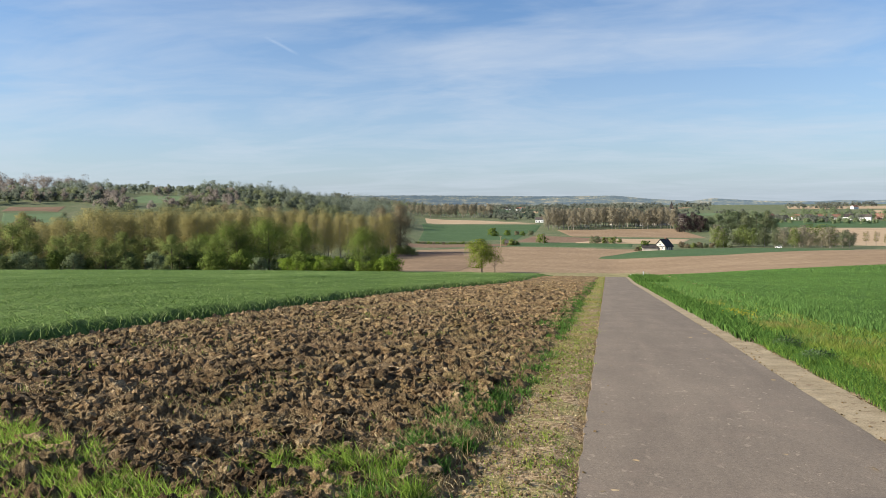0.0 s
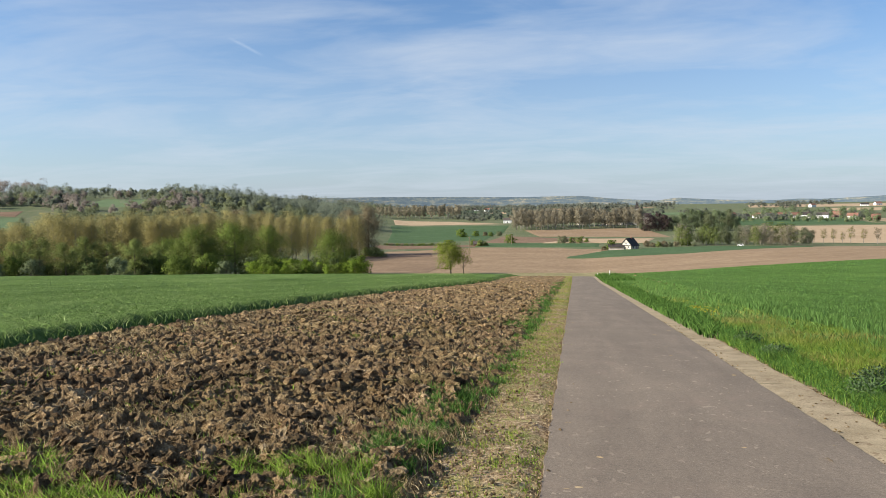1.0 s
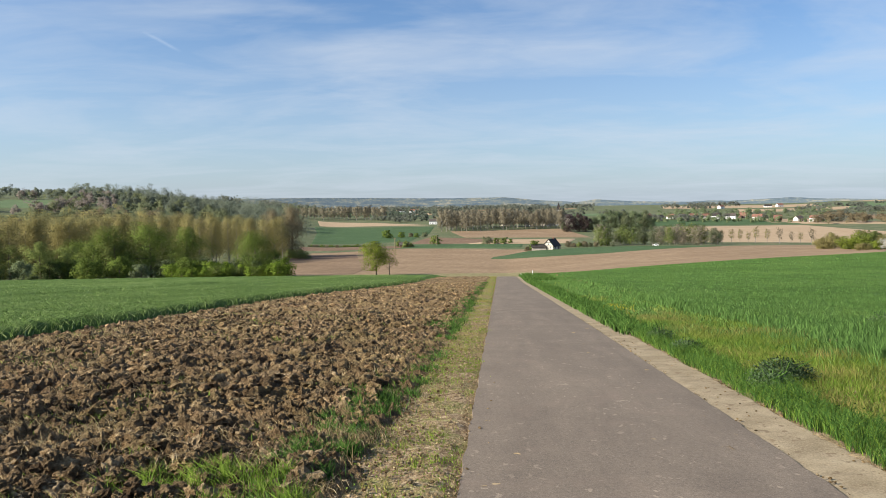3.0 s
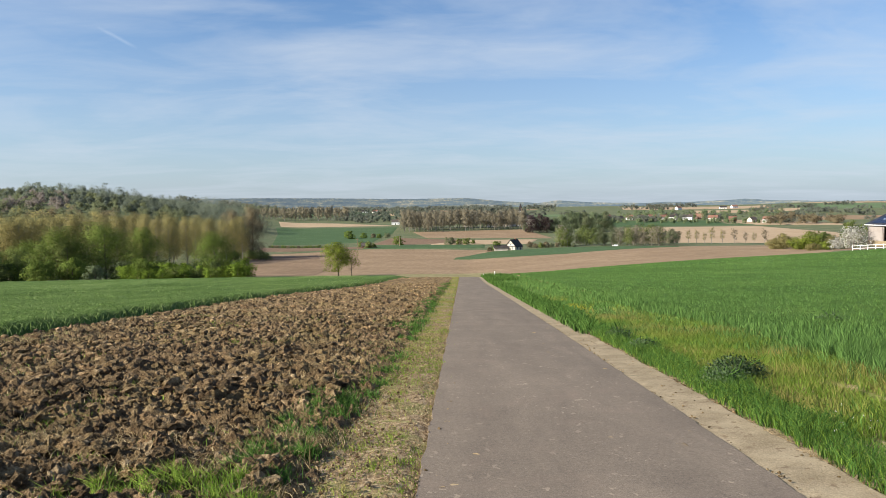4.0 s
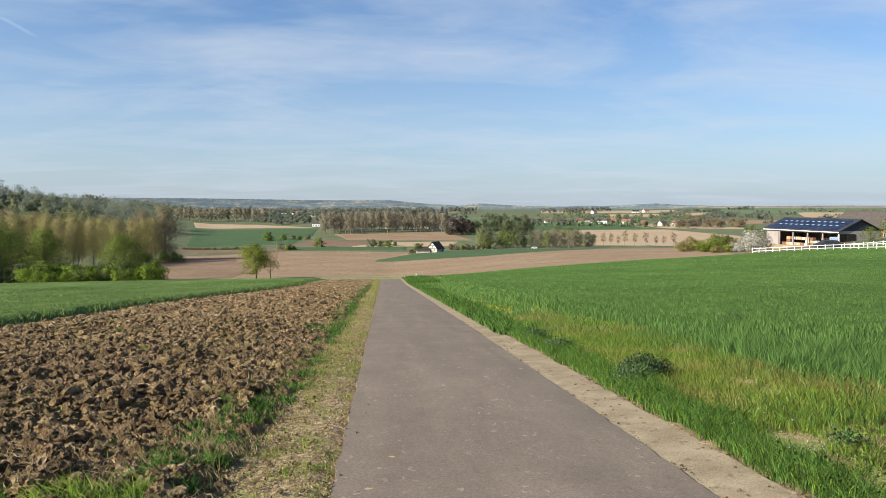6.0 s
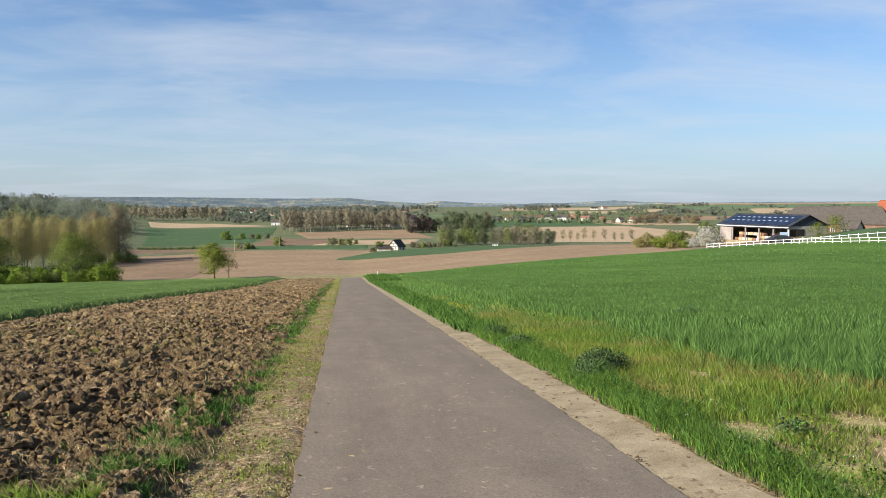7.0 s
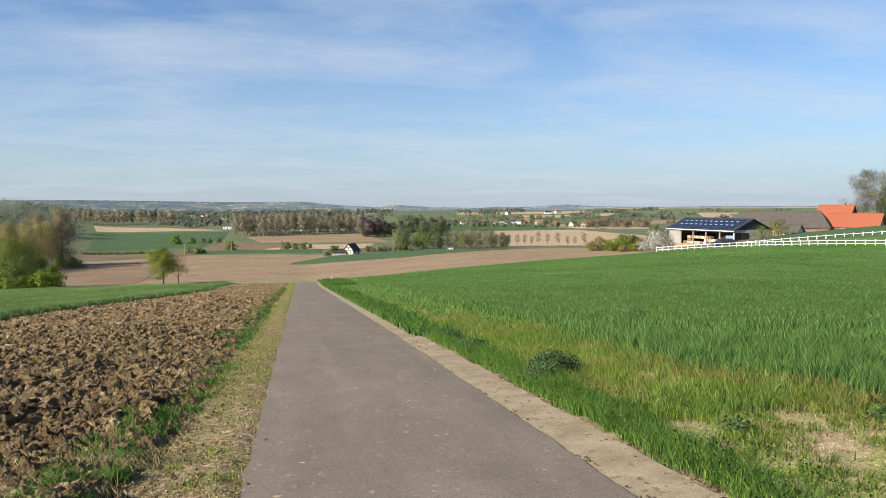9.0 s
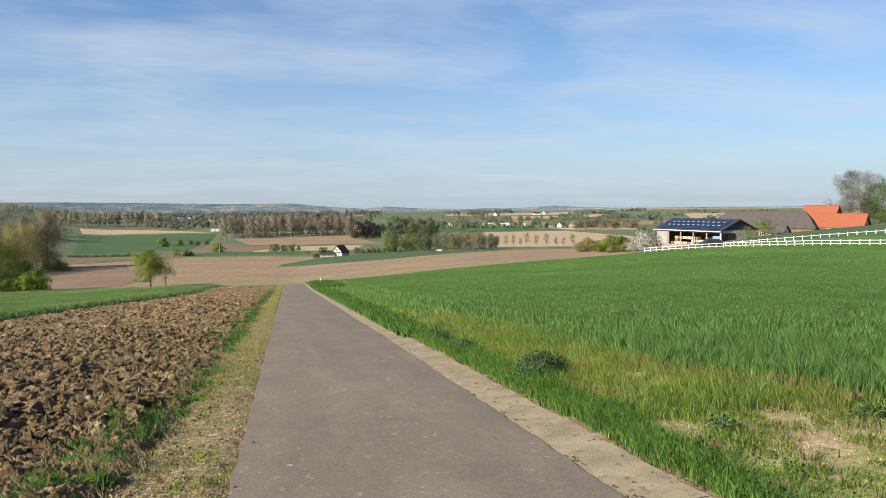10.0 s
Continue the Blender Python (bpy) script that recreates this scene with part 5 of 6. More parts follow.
    # the hill behind, wood on wood
    wood("hill_wood", "mixed spring wood on the hillside", [s for s in [(u(-50, -27), u(410, 520), u(8, 13)) for _ in range(190)] if s[0] > -41.5 or s[1] < 440], L_FARWOOD, 1.5, 170, 81)
    wood("hill_wood", "brown and green wood on the lower slope", [(u(-33, -18.2), u(430, 545), u(7, 11)) for _ in range(110)], L_BROWN, 1.4, 130, 97)
    wood("hill_wood", "brown budding wood on the lower slope", [(u(-36, -18.6), u(390, 520), u(7, 11)) for _ in range(100)], L_POPLAR, 1.4, 130, 98)
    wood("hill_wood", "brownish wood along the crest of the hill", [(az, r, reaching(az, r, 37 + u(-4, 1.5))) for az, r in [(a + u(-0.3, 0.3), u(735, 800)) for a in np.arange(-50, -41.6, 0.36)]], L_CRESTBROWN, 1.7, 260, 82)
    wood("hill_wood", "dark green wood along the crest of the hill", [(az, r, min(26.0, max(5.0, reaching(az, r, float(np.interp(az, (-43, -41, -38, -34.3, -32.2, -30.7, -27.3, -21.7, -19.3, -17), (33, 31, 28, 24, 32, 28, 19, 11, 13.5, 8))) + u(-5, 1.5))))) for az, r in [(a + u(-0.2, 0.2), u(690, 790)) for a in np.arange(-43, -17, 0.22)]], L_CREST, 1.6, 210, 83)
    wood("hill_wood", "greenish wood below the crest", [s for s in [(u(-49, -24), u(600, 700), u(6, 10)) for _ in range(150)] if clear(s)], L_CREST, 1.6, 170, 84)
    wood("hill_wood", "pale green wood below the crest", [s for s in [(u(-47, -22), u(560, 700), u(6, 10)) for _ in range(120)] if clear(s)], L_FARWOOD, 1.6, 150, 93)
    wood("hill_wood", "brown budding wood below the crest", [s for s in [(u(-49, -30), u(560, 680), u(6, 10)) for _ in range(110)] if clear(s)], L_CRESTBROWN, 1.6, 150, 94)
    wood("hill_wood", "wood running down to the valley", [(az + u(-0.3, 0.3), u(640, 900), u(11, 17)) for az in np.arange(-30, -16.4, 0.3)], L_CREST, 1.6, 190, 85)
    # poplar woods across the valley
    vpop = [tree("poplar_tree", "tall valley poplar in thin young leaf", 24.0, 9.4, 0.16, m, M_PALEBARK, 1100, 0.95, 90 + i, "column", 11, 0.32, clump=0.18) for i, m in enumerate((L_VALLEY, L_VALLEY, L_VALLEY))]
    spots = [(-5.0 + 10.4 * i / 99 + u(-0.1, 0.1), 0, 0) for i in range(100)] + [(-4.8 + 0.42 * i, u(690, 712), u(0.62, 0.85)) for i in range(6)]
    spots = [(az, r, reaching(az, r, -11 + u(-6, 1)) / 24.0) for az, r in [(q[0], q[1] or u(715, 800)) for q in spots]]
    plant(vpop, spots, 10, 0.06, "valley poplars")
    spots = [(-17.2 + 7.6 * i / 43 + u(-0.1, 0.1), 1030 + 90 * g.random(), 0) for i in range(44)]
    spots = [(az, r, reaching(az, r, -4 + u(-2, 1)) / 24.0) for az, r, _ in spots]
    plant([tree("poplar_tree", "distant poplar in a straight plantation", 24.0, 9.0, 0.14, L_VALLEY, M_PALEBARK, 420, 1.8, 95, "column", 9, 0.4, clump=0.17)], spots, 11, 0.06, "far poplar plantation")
    plant([tree("copper_beech", "dark copper beech in the park", 21, 17, 0.06, L_COPPER, M_BARK, 2200, 1.2, 96, limbs=14)], [(6.0, 665, 0.80), (6.7, 672, 0.84), (7.2, 668, 0.74)], 12, 0.03)
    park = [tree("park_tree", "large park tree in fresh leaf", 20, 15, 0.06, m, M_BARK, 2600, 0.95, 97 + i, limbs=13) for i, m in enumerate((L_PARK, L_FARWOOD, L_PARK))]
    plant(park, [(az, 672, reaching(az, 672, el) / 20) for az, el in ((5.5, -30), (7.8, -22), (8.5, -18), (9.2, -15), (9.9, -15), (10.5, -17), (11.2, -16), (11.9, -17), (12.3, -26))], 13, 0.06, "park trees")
    row = [tree("alder_tree", "thin alder in the tree row along the stream", 13, 8, 0.06, m, M_PALEBARK, 800, 0.8, 101 + i, "column", 12, 0.18, clump=0.18) for i, m in enumerate((L_WILLOW, L_FARWOOD, L_VALLEY))]
    spots = [(8.2 + 9.2 * i / 45 + u(-0.2, 0.2), u(418, 470), 0) for i in range(46)]
    plant(row, [(az, r, reaching(az, r, -37 + u(-10, 3)) / 13.0) for az, r, _ in spots], 14, 0.05, "tree row along the stream")
    thin = [tree("birch_tree", "sparse young roadside tree, hardly in leaf", 12.5, 5, 0.3, m, M_PALEBARK, 260, 0.75, 105 + i, "column", 10, 0.16, clump=0.16) for i, m in enumerate((L_BROWN, L_POPLAR))]
    plant(thin, [(az, r, reaching(az, r, -42 + u(-4, 3)) / 12.5) for az, r in [(16.8 + 0.7 * i + u(-0.2, 0.2), u(478, 500)) for i in range(11)]], 15, 0.06, "roadside trees")
    hedge = [tree("hedge_shrub", "low round shrub in the hedge", 5, 6, 0.03, m, M_BARK, 520, 0.85, 110 + i, limbs=9, category="shrub") for i, m in enumerate((L_WOODOAK, L_WILLOW, L_BROWN, L_FARWOOD))]
    leafy_hedge = [tree("hedge_shrub", "rounded leafy shrub in the hedge below the barn", 5, 6, 0.03, m, M_BARK, 1100, 0.5, 115 + i, limbs=10, category="shrub") for i, m in enumerate((L_OAK, L_WILLOW, L_POPLAR))]
    plant(leafy_hedge, [(24.3 + 0.42 * i + u(-0.1, 0.1), u(250, 285), u(0.7, 1.2)) for i in range(12)] + [(27.0 + 0.35 * i, u(232, 240), u(0.4, 0.6)) for i in range(8)], 33, 0.08, "hedge below the barn")
    plant(hedge, [(5.8 + 0.45 * i, u(404, 425), u(0.45, 0.75)) for i in range(9)]
          + [(-0.9, 480, 1.0), (-0.2, 486, 0.8), (0.4, 484, 0.9), (1.0, 490, 0.6), (-5.3, 488, 1.3), (-9.4, 590, 1.4), (-8.2, 600, 0.9), (-7.4, 605, 0.8), (-6.9, 598, 0.8), (-6.2, 604, 0.8), (-7.8, 452, 0.9), (-7.4, 455, 0.7), (-8.4, 462, 0.8)]
          + [(-15.9 + 0.21 * i, u(470, 476), u(0.25, 0.40)) for i in range(27)] + [(3.0, 392, 1.0), (2.4, 388, 0.5)], 16, 0.08, "hedges of the valley")
    plant([tree("blossom_tree", "blackthorn white with blossom beside the barn", 7.2, 9.5, 0.05, L_BLOSSOM, M_BARK, 1800, 0.5, 120, limbs=13), tree("blossom_tree", "smaller blossoming thorn beside the barn", 5.2, 6.5, 0.05, L_BLOSSOM, M_BARK, 1100, 0.5, 121, limbs=11)], [(29.75, 222, 0.86), (28.7, 226, 0.62)], 17, 0.0)
    plant([tree("birch_tree", "tall birch with thin early leaves behind the farm", 22, 17, 0.22, L_BIRCH, M_PALEBARK, 14000, 0.36, 125, limbs=26, trunk=0.42, clump=0.085)], [(44.7, 262, 0.93)], 18, 0.0)
    plant([tree("lime_tree", "olive green lime tree behind the farmhouse", 17, 14, 0.08, L_WOODOAK, M_BARK, 4000, 0.6, 126, limbs=15), tree("lime_tree", "olive green lime tree behind the farmhouse", 15, 13, 0.08, L_WOODOAK, M_BARK, 3500, 0.6, 127, limbs=15)], [(46.3, 250, 0.95), (48.6, 250, 1.0)], 19, 0.0)
    plant([tree("garden_tree", "leafy garden tree by the farm buildings", 5, 5.5, 0.05, L_OAK, M_BARK, 700, 0.4, 128, limbs=10)], [(37.35, 190, 0.72), (38.5, 196, 0.95)], 20, 0.0)
    # village trees and far woods
    wood("village_trees", "garden trees between the village houses", [(u(11.5, 25), u(915, 1150), u(6, 12)) for _ in range(80)] + [(u(11.8, 25), u(850, 905), u(3, 6.5)) for _ in range(60)], L_PARK, 1.9, 110, 86)
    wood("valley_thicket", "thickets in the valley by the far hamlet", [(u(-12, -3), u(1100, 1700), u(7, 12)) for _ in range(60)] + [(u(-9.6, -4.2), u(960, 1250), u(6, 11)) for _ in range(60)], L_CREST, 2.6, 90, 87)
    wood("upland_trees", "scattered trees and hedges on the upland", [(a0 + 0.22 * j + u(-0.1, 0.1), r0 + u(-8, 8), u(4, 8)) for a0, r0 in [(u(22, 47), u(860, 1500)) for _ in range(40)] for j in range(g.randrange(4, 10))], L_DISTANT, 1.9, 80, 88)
    wood("upland_thicket", "brownish thicket below the upland fields", [(u(24.0, 29.0), u(820, 900), u(8, 13)) for _ in range(26)], L_BROWN, 2.0, 130, 89)
    wood("upland_wood", "spring wood on the slope behind the barn", [(u(29, 40), u(480, 700), u(6, 11)) for _ in range(60)], L_WILLOW, 1.7, 130, 90)
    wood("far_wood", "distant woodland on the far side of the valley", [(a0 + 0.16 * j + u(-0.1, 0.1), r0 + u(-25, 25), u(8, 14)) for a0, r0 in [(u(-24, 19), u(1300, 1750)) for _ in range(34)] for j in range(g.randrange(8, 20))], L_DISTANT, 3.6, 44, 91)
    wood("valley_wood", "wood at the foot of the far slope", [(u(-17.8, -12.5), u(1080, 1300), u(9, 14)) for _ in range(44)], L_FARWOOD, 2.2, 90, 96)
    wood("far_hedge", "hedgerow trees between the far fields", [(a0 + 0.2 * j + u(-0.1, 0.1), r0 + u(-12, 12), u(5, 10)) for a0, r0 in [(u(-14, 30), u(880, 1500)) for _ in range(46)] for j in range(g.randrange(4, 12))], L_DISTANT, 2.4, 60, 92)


forest()


def far_hills():
    """The last blue ridges, five kilometres off, one behind the other."""
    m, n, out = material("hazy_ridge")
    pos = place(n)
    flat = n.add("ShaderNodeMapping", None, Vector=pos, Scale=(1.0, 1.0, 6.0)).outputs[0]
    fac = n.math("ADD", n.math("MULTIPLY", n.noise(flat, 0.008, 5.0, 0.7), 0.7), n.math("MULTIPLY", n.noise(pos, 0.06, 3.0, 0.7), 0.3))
    # the air's haze is painted here, as blue-grey in the ridge's base colour
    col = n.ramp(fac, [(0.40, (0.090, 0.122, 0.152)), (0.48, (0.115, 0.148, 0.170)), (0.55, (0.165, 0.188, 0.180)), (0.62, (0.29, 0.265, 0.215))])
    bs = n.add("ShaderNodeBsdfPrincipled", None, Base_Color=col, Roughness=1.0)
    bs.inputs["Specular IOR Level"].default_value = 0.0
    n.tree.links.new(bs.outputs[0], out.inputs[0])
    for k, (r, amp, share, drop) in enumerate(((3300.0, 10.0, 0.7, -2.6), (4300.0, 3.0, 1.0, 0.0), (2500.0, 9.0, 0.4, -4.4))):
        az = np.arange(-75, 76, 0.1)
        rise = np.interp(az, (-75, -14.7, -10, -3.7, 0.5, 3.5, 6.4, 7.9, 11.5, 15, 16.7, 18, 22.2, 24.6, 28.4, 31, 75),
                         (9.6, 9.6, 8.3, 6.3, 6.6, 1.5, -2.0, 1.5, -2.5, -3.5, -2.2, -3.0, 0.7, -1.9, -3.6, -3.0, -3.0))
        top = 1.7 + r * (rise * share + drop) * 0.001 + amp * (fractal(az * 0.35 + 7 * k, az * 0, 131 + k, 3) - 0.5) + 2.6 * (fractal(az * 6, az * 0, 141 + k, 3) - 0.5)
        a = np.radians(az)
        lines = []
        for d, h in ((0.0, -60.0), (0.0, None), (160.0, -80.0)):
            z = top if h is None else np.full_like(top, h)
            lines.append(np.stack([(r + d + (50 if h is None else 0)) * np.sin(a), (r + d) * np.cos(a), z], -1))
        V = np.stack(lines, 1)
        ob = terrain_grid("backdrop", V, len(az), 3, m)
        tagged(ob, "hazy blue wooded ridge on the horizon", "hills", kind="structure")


far_hills()


# ---- buildings, fences and small things ----
def part(name, bm, mat, parent, label=""):
    me = bpy.data.meshes.new(name)
    bm.to_mesh(me)
    bm.free()
    if mat:
        me.materials.append(mat)
    ob = new(name, me)
    ob.parent = parent
    if label:
        ob["label"] = label
    return ob


def block(bm, x0, x1, y0, y1, z0, z1, bevel=0.0):
    r = bmesh.ops.create_cube(bm, size=1.0, matrix=Matrix.Translation(((x0 + x1) / 2, (y0 + y1) / 2, (z0 + z1) / 2)) @ Matrix.Diagonal((x1 - x0, y1 - y0, z1 - z0, 1)))
    if bevel:
        edges = list({e for v in r["verts"] for e in v.link_edges})
        bmesh.ops.bevel(bm, geom=edges, offset=bevel, segments=1, affect="EDGES")
    return bm


def box(name, x0, x1, y0, y1, z0, z1, mat, parent, label="", bevel=0.0):
    return part(name, block(bmesh.new(), x0, x1, y0, y1, z0, z1, bevel), mat, parent, label)


def prism(bm, outline, x0, x1):
    """A solid whose outline, in y and z, runs along x."""
    a = [bm.verts.new((x0, y, z)) for y, z in outline]
    b = [bm.verts.new((x1, y, z)) for y, z in outline]
    n = len(outline)
    for i in range(n):
        bm.faces.new((a[i], a[(i + 1) % n], b[(i + 1) % n], b[i]))
    bm.faces.new(a[::-1])
    bm.faces.new(b)
    bmesh.ops.recalc_face_normals(bm, faces=bm.faces)
    return bm


def gable_roof(parent, w, d, h, rh, mat, over=0.4, thick=0.22, label="", hip=0.0):
    """Two pitched slabs that meet at a ridge along x, with overhanging eaves."""
    slope = rh / (d / 2)
    for side in (-1, 1):
        bm = bmesh.new()
        y1 = side * (d / 2 + over)
        top = [(-w / 2 - over + hip * 0.0, y1, h - over * slope), (w / 2 + over, y1, h - over * slope), (w / 2 + over - hip, 0, h + rh), (-w / 2 - over + hip, 0, h + rh)]
        lo = [bm.verts.new((x, y, z)) for x, y, z in top]
        hi = [bm.verts.new((x, y, z + thick)) for x, y, z in top]
        for i in range(4):
            bm.faces.new((lo[i], lo[(i + 1) % 4], hi[(i + 1) % 4], hi[i]))
        bm.faces.new(lo[::-1])
        bm.faces.new(hi)
        bmesh.ops.recalc_face_normals(bm, faces=bm.faces)
        part("roof_slope", bm, mat, parent, label)
        if side == 1:
            box("ridge_cap", -w / 2 - over + hip, w / 2 + over - hip, -0.18, 0.18, h + rh + thick - 0.08, h + rh + thick + 0.1, mat, parent)
        if hip:
            bm = bmesh.new()
            x = side * (w / 2 + over)
            tri = [(x, -d / 2 - over, h - over * slope), (x, d / 2 + over, h - over * slope), (x - side * hip, 0, h + rh)]
            lo = [bm.verts.new(p) for p in tri]
            hi = [bm.verts.new((p[0], p[1], p[2] + thick)) for p in tri]
            for i in range(3):
                bm.faces.new((lo[i], lo[(i + 1) % 3], hi[(i + 1) % 3], hi[i]))
            bm.faces.new(lo[::-1])
            bm.faces.new(hi)
            bmesh.ops.recalc_face_normals(bm, faces=bm.faces)
            part("roof_hip", bm, mat, parent)


def window(parent, x, y, z, w, h, face, frame_mat=None):
    """A framed window on the side named by face: its frame stands proud, its pane is set in."""
    def span(u0, u1, v0, v1, d0, d1):
        if face in ("front", "back"):
            s = -1 if face == "front" else 1
            ya, yb = sorted((y + s * d0, y + s * d1))
            return (x + u0, x + u1, ya, yb, z + v0, z + v1)
        s = 1 if face == "right" else -1
        xa, xb = sorted((x + s * d0, x + s * d1))
        return (xa, xb, y + u0, y + u1, z + v0, z + v1)
    t = 0.09
    bm = bmesh.new()
    for q in ((-w / 2, w / 2, -h / 2, -h / 2 + t), (-w / 2, w / 2, h / 2 - t, h / 2), (-w / 2, -w / 2 + t, -h / 2 + t, h / 2 - t), (w / 2 - t, w / 2, -h / 2 + t, h / 2 - t), (-t / 2, t / 2, -h / 2 + t, h / 2 - t)):
        block(bm, *span(*q, 0.0, 0.06))
    fr = part("window", bm, frame_mat or M_WHITE, parent)
    pane = box("pane", *span(-w / 2 + t, w / 2 - t, -h / 2 + t, h / 2 - t, 0.0, 0.02), M_GLASS, fr)
    return fr


def house(az, r, turn, w, d, h, rh, wall, roof, label, doors=True, base=None, rows=1, name="house", category="house", group="", chimney=True, hip=0.0):
    x, y = r * math.sin(radians(az)), r * math.cos(radians(az))
    root = tagged(new(name), label, category, group)
    root.matrix_basis = pose(x, y, float(land(x, y)) if base is None else base, 0, 0, turn)
    o = [(-d / 2, -1.5), (d / 2, -1.5), (d / 2, h), (0, h + rh - 0.05), (-d / 2, h)] if not hip else [(-d / 2, -1.5), (d / 2, -1.5), (d / 2, h), (-d / 2, h)]
    part("wall", prism(bmesh.new(), o, -w / 2, w / 2), wall, root)
    gable_roof(root, w, d, h, rh, roof, hip=hip)
    if chimney:
        box("chimney", w * 0.22 - 0.4, w * 0.22 + 0.4, -0.4, 0.4, h + rh * 0.5, h + rh + 0.9, M_REDROOF, root)
    n = max(2, int(w / 3.2))
    for row in range(rows):
        zc = 1.5 + 2.7 * row
        if zc + 0.7 > h:
            break
        for i in range(n):
            xc = -w / 2 + w * (i + 0.5) / n
            for face, yy in (("front", -d / 2), ("back", d / 2)):
                if doors and row == 0 and i == n // 2 and face == "front":
                    box("door", xc - 0.5, xc + 0.5, yy - 0.06, yy, 0, 2.1, M_DARK, root)
                else:
                    window(root, xc, yy, zc, 1.1, 1.2, face)
    for face, xx in (("right", w / 2), ("left", -w / 2)):
        window(root, xx, -d * 0.2, 1.5, 1.0, 1.2, face)
        window(root, xx, d * 0.2, 1.5, 1.0, 1.2, face)
        if rh > 2.6 and not hip:
            window(root, xx, 0, h + rh * 0.28, 1.0, 1.1, face)
    return root


def open_barn():
    """A long steel barn, open along one side, with solar panels and stacked hay."""
    corner, far = Vector((118.8, 167.1)), Vector((114.5, 193.7))
    mid_z = -10.3
    along = (corner - far).normalized()
    L, D, H, RH = 27.0, 13.4, 4.7, 2.9
    turn = math.degrees(math.atan2(along.y, along.x))
    across = Vector((-along.y, along.x))
    centre = (corner + far) / 2 + across * (D / 2)
    root = tagged(new("barn"), "long open-sided barn with solar panels on a dark roof", "barn")
    root.matrix_basis = pose(centre.x, centre.y, mid_z, 0, 0, turn)
    # local x runs from the far corner to the near one; the open side is at -y
    box("floor_slab", -L / 2, L / 2, -D / 2, D / 2, -1.6, 0.08, M_CONCRETE, root)
    box("back_wall", -L / 2, L / 2, D / 2 - 0.2, D / 2, 0.08, H, M_CLAD, root)
    part("gable_wall", prism(bmesh.new(), [(-D / 2, 0.08), (D / 2, 0.08), (D / 2, H), (0, H + RH), (-D / 2, H)], -L / 2, -L / 2 + 0.2), M_CLAD, root)
    # near gable with a wide doorway
    part("gable_wall", prism(bmesh.new(), [(-1.6, 0.08), (D / 2, 0.08), (D / 2, H), (-1.6, H)], L / 2 - 0.2, L / 2), M_CLAD, root, "grey-brown boarded gable wall")
    part("gable_wall", prism(bmesh.new(), [(-D / 2, 3.9), (-1.6, 3.9), (-1.6, H), (-D / 2, H)], L / 2 - 0.2, L / 2), M_CLAD, root)
    part("gable_top", prism(bmesh.new(), [(-D / 2, H), (D / 2, H), (0, H + RH)], L / 2 - 0.2, L / 2 + 0.02), M_SLATE, root, "dark boarded gable top")
    box("sliding_door", L / 2 + 0.03, L / 2 + 0.11, -4.2, -1.4, 0.1, 3.8, M_DARK, root, "dark sliding door")
    box("side_panel", -L / 2, -L / 2 + 5.2, -D / 2, -D / 2 + 0.15, 0.08, H - 0.3, M_CLAD, root, "grey side panel")
    box("fascia", -L / 2, L / 2, -D / 2 - 0.05, -D / 2 + 0.12, H - 0.75, H, M_CLAD, root)
    for i in range(6):
        x = -L / 2 + 0.2 + (L - 0.4) * i / 5
        box("post", x - 0.15, x + 0.15, -D / 2, -D / 2 + 0.3, 0.08, H - 0.3, M_WHITE if i == 5 else M_CLAD, root)
    gable_roof(root, L, D, H, RH, M_SLATE, 0.5, 0.16, "dark blue sheet roof")
    box("gutter", -L / 2 - 0.5, L / 2 + 0.5, -D / 2 - 0.68, -D / 2 - 0.5, H - 0.42, H - 0.2, M_WHITE, root, "pale gutter")
    slope = math.atan2(RH, D / 2)
    def on_roof(name, x, up, half_x, half_y, lift, mat):
        ob = box(name, -half_x, half_x, -half_y, half_y, 0, 0.05, mat, root)
        ob.matrix_basis = pose(x, -(D / 2 - up * math.cos(slope)), H + lift + up * math.sin(slope), math.degrees(slope), 0, 0)
    for row in range(3):
        for i in range(12):
            on_roof("solar_panel", -L / 2 + 2.0 + i * 2.08, 1.15 + row * 2.05, 0.98, 0.96, 0.22, M_PANEL)
    for row in range(2):
        for i in range(11):
            on_roof("roof_light", -L / 2 + 3.3 + i * 2.05, 2.6 + row * 2.2, 0.42, 0.24, 0.29, M_SKYLIGHT)
    # stacked hay and timber inside the open bays
    g = random.Random(8)
    def inside(lx, ly):
        v = centre + along * lx + across * ly
        return v
    for tier in range(3):
        for i in range(13):
            lx = -L / 2 + 6.2 + i * 1.42 + (0.35 if tier else 0)
            if tier and g.random() < 0.3:
                continue
            v = inside(lx, -D / 2 + 1.6)
            b = tagged(new("hay_bale"), "straw-coloured square bale stacked in the barn", "bale", "bales in the barn")
            b.matrix_basis = pose(v.x, v.y, mid_z + 0.08 + tier * 0.82, 0, 0, turn + g.uniform(-4, 4))
            box("straw", -0.66, 0.66, -0.6, 0.6, 0, 0.8, (M_WOOD, M_CREAM, M_WOOD, M_REDROOF)[g.randrange(4)], b, bevel=0.08)
            box("twine", -0.68, -0.62 + 0.02, -0.61, 0.61, 0.0, 0.81, M_REDROOF, b)


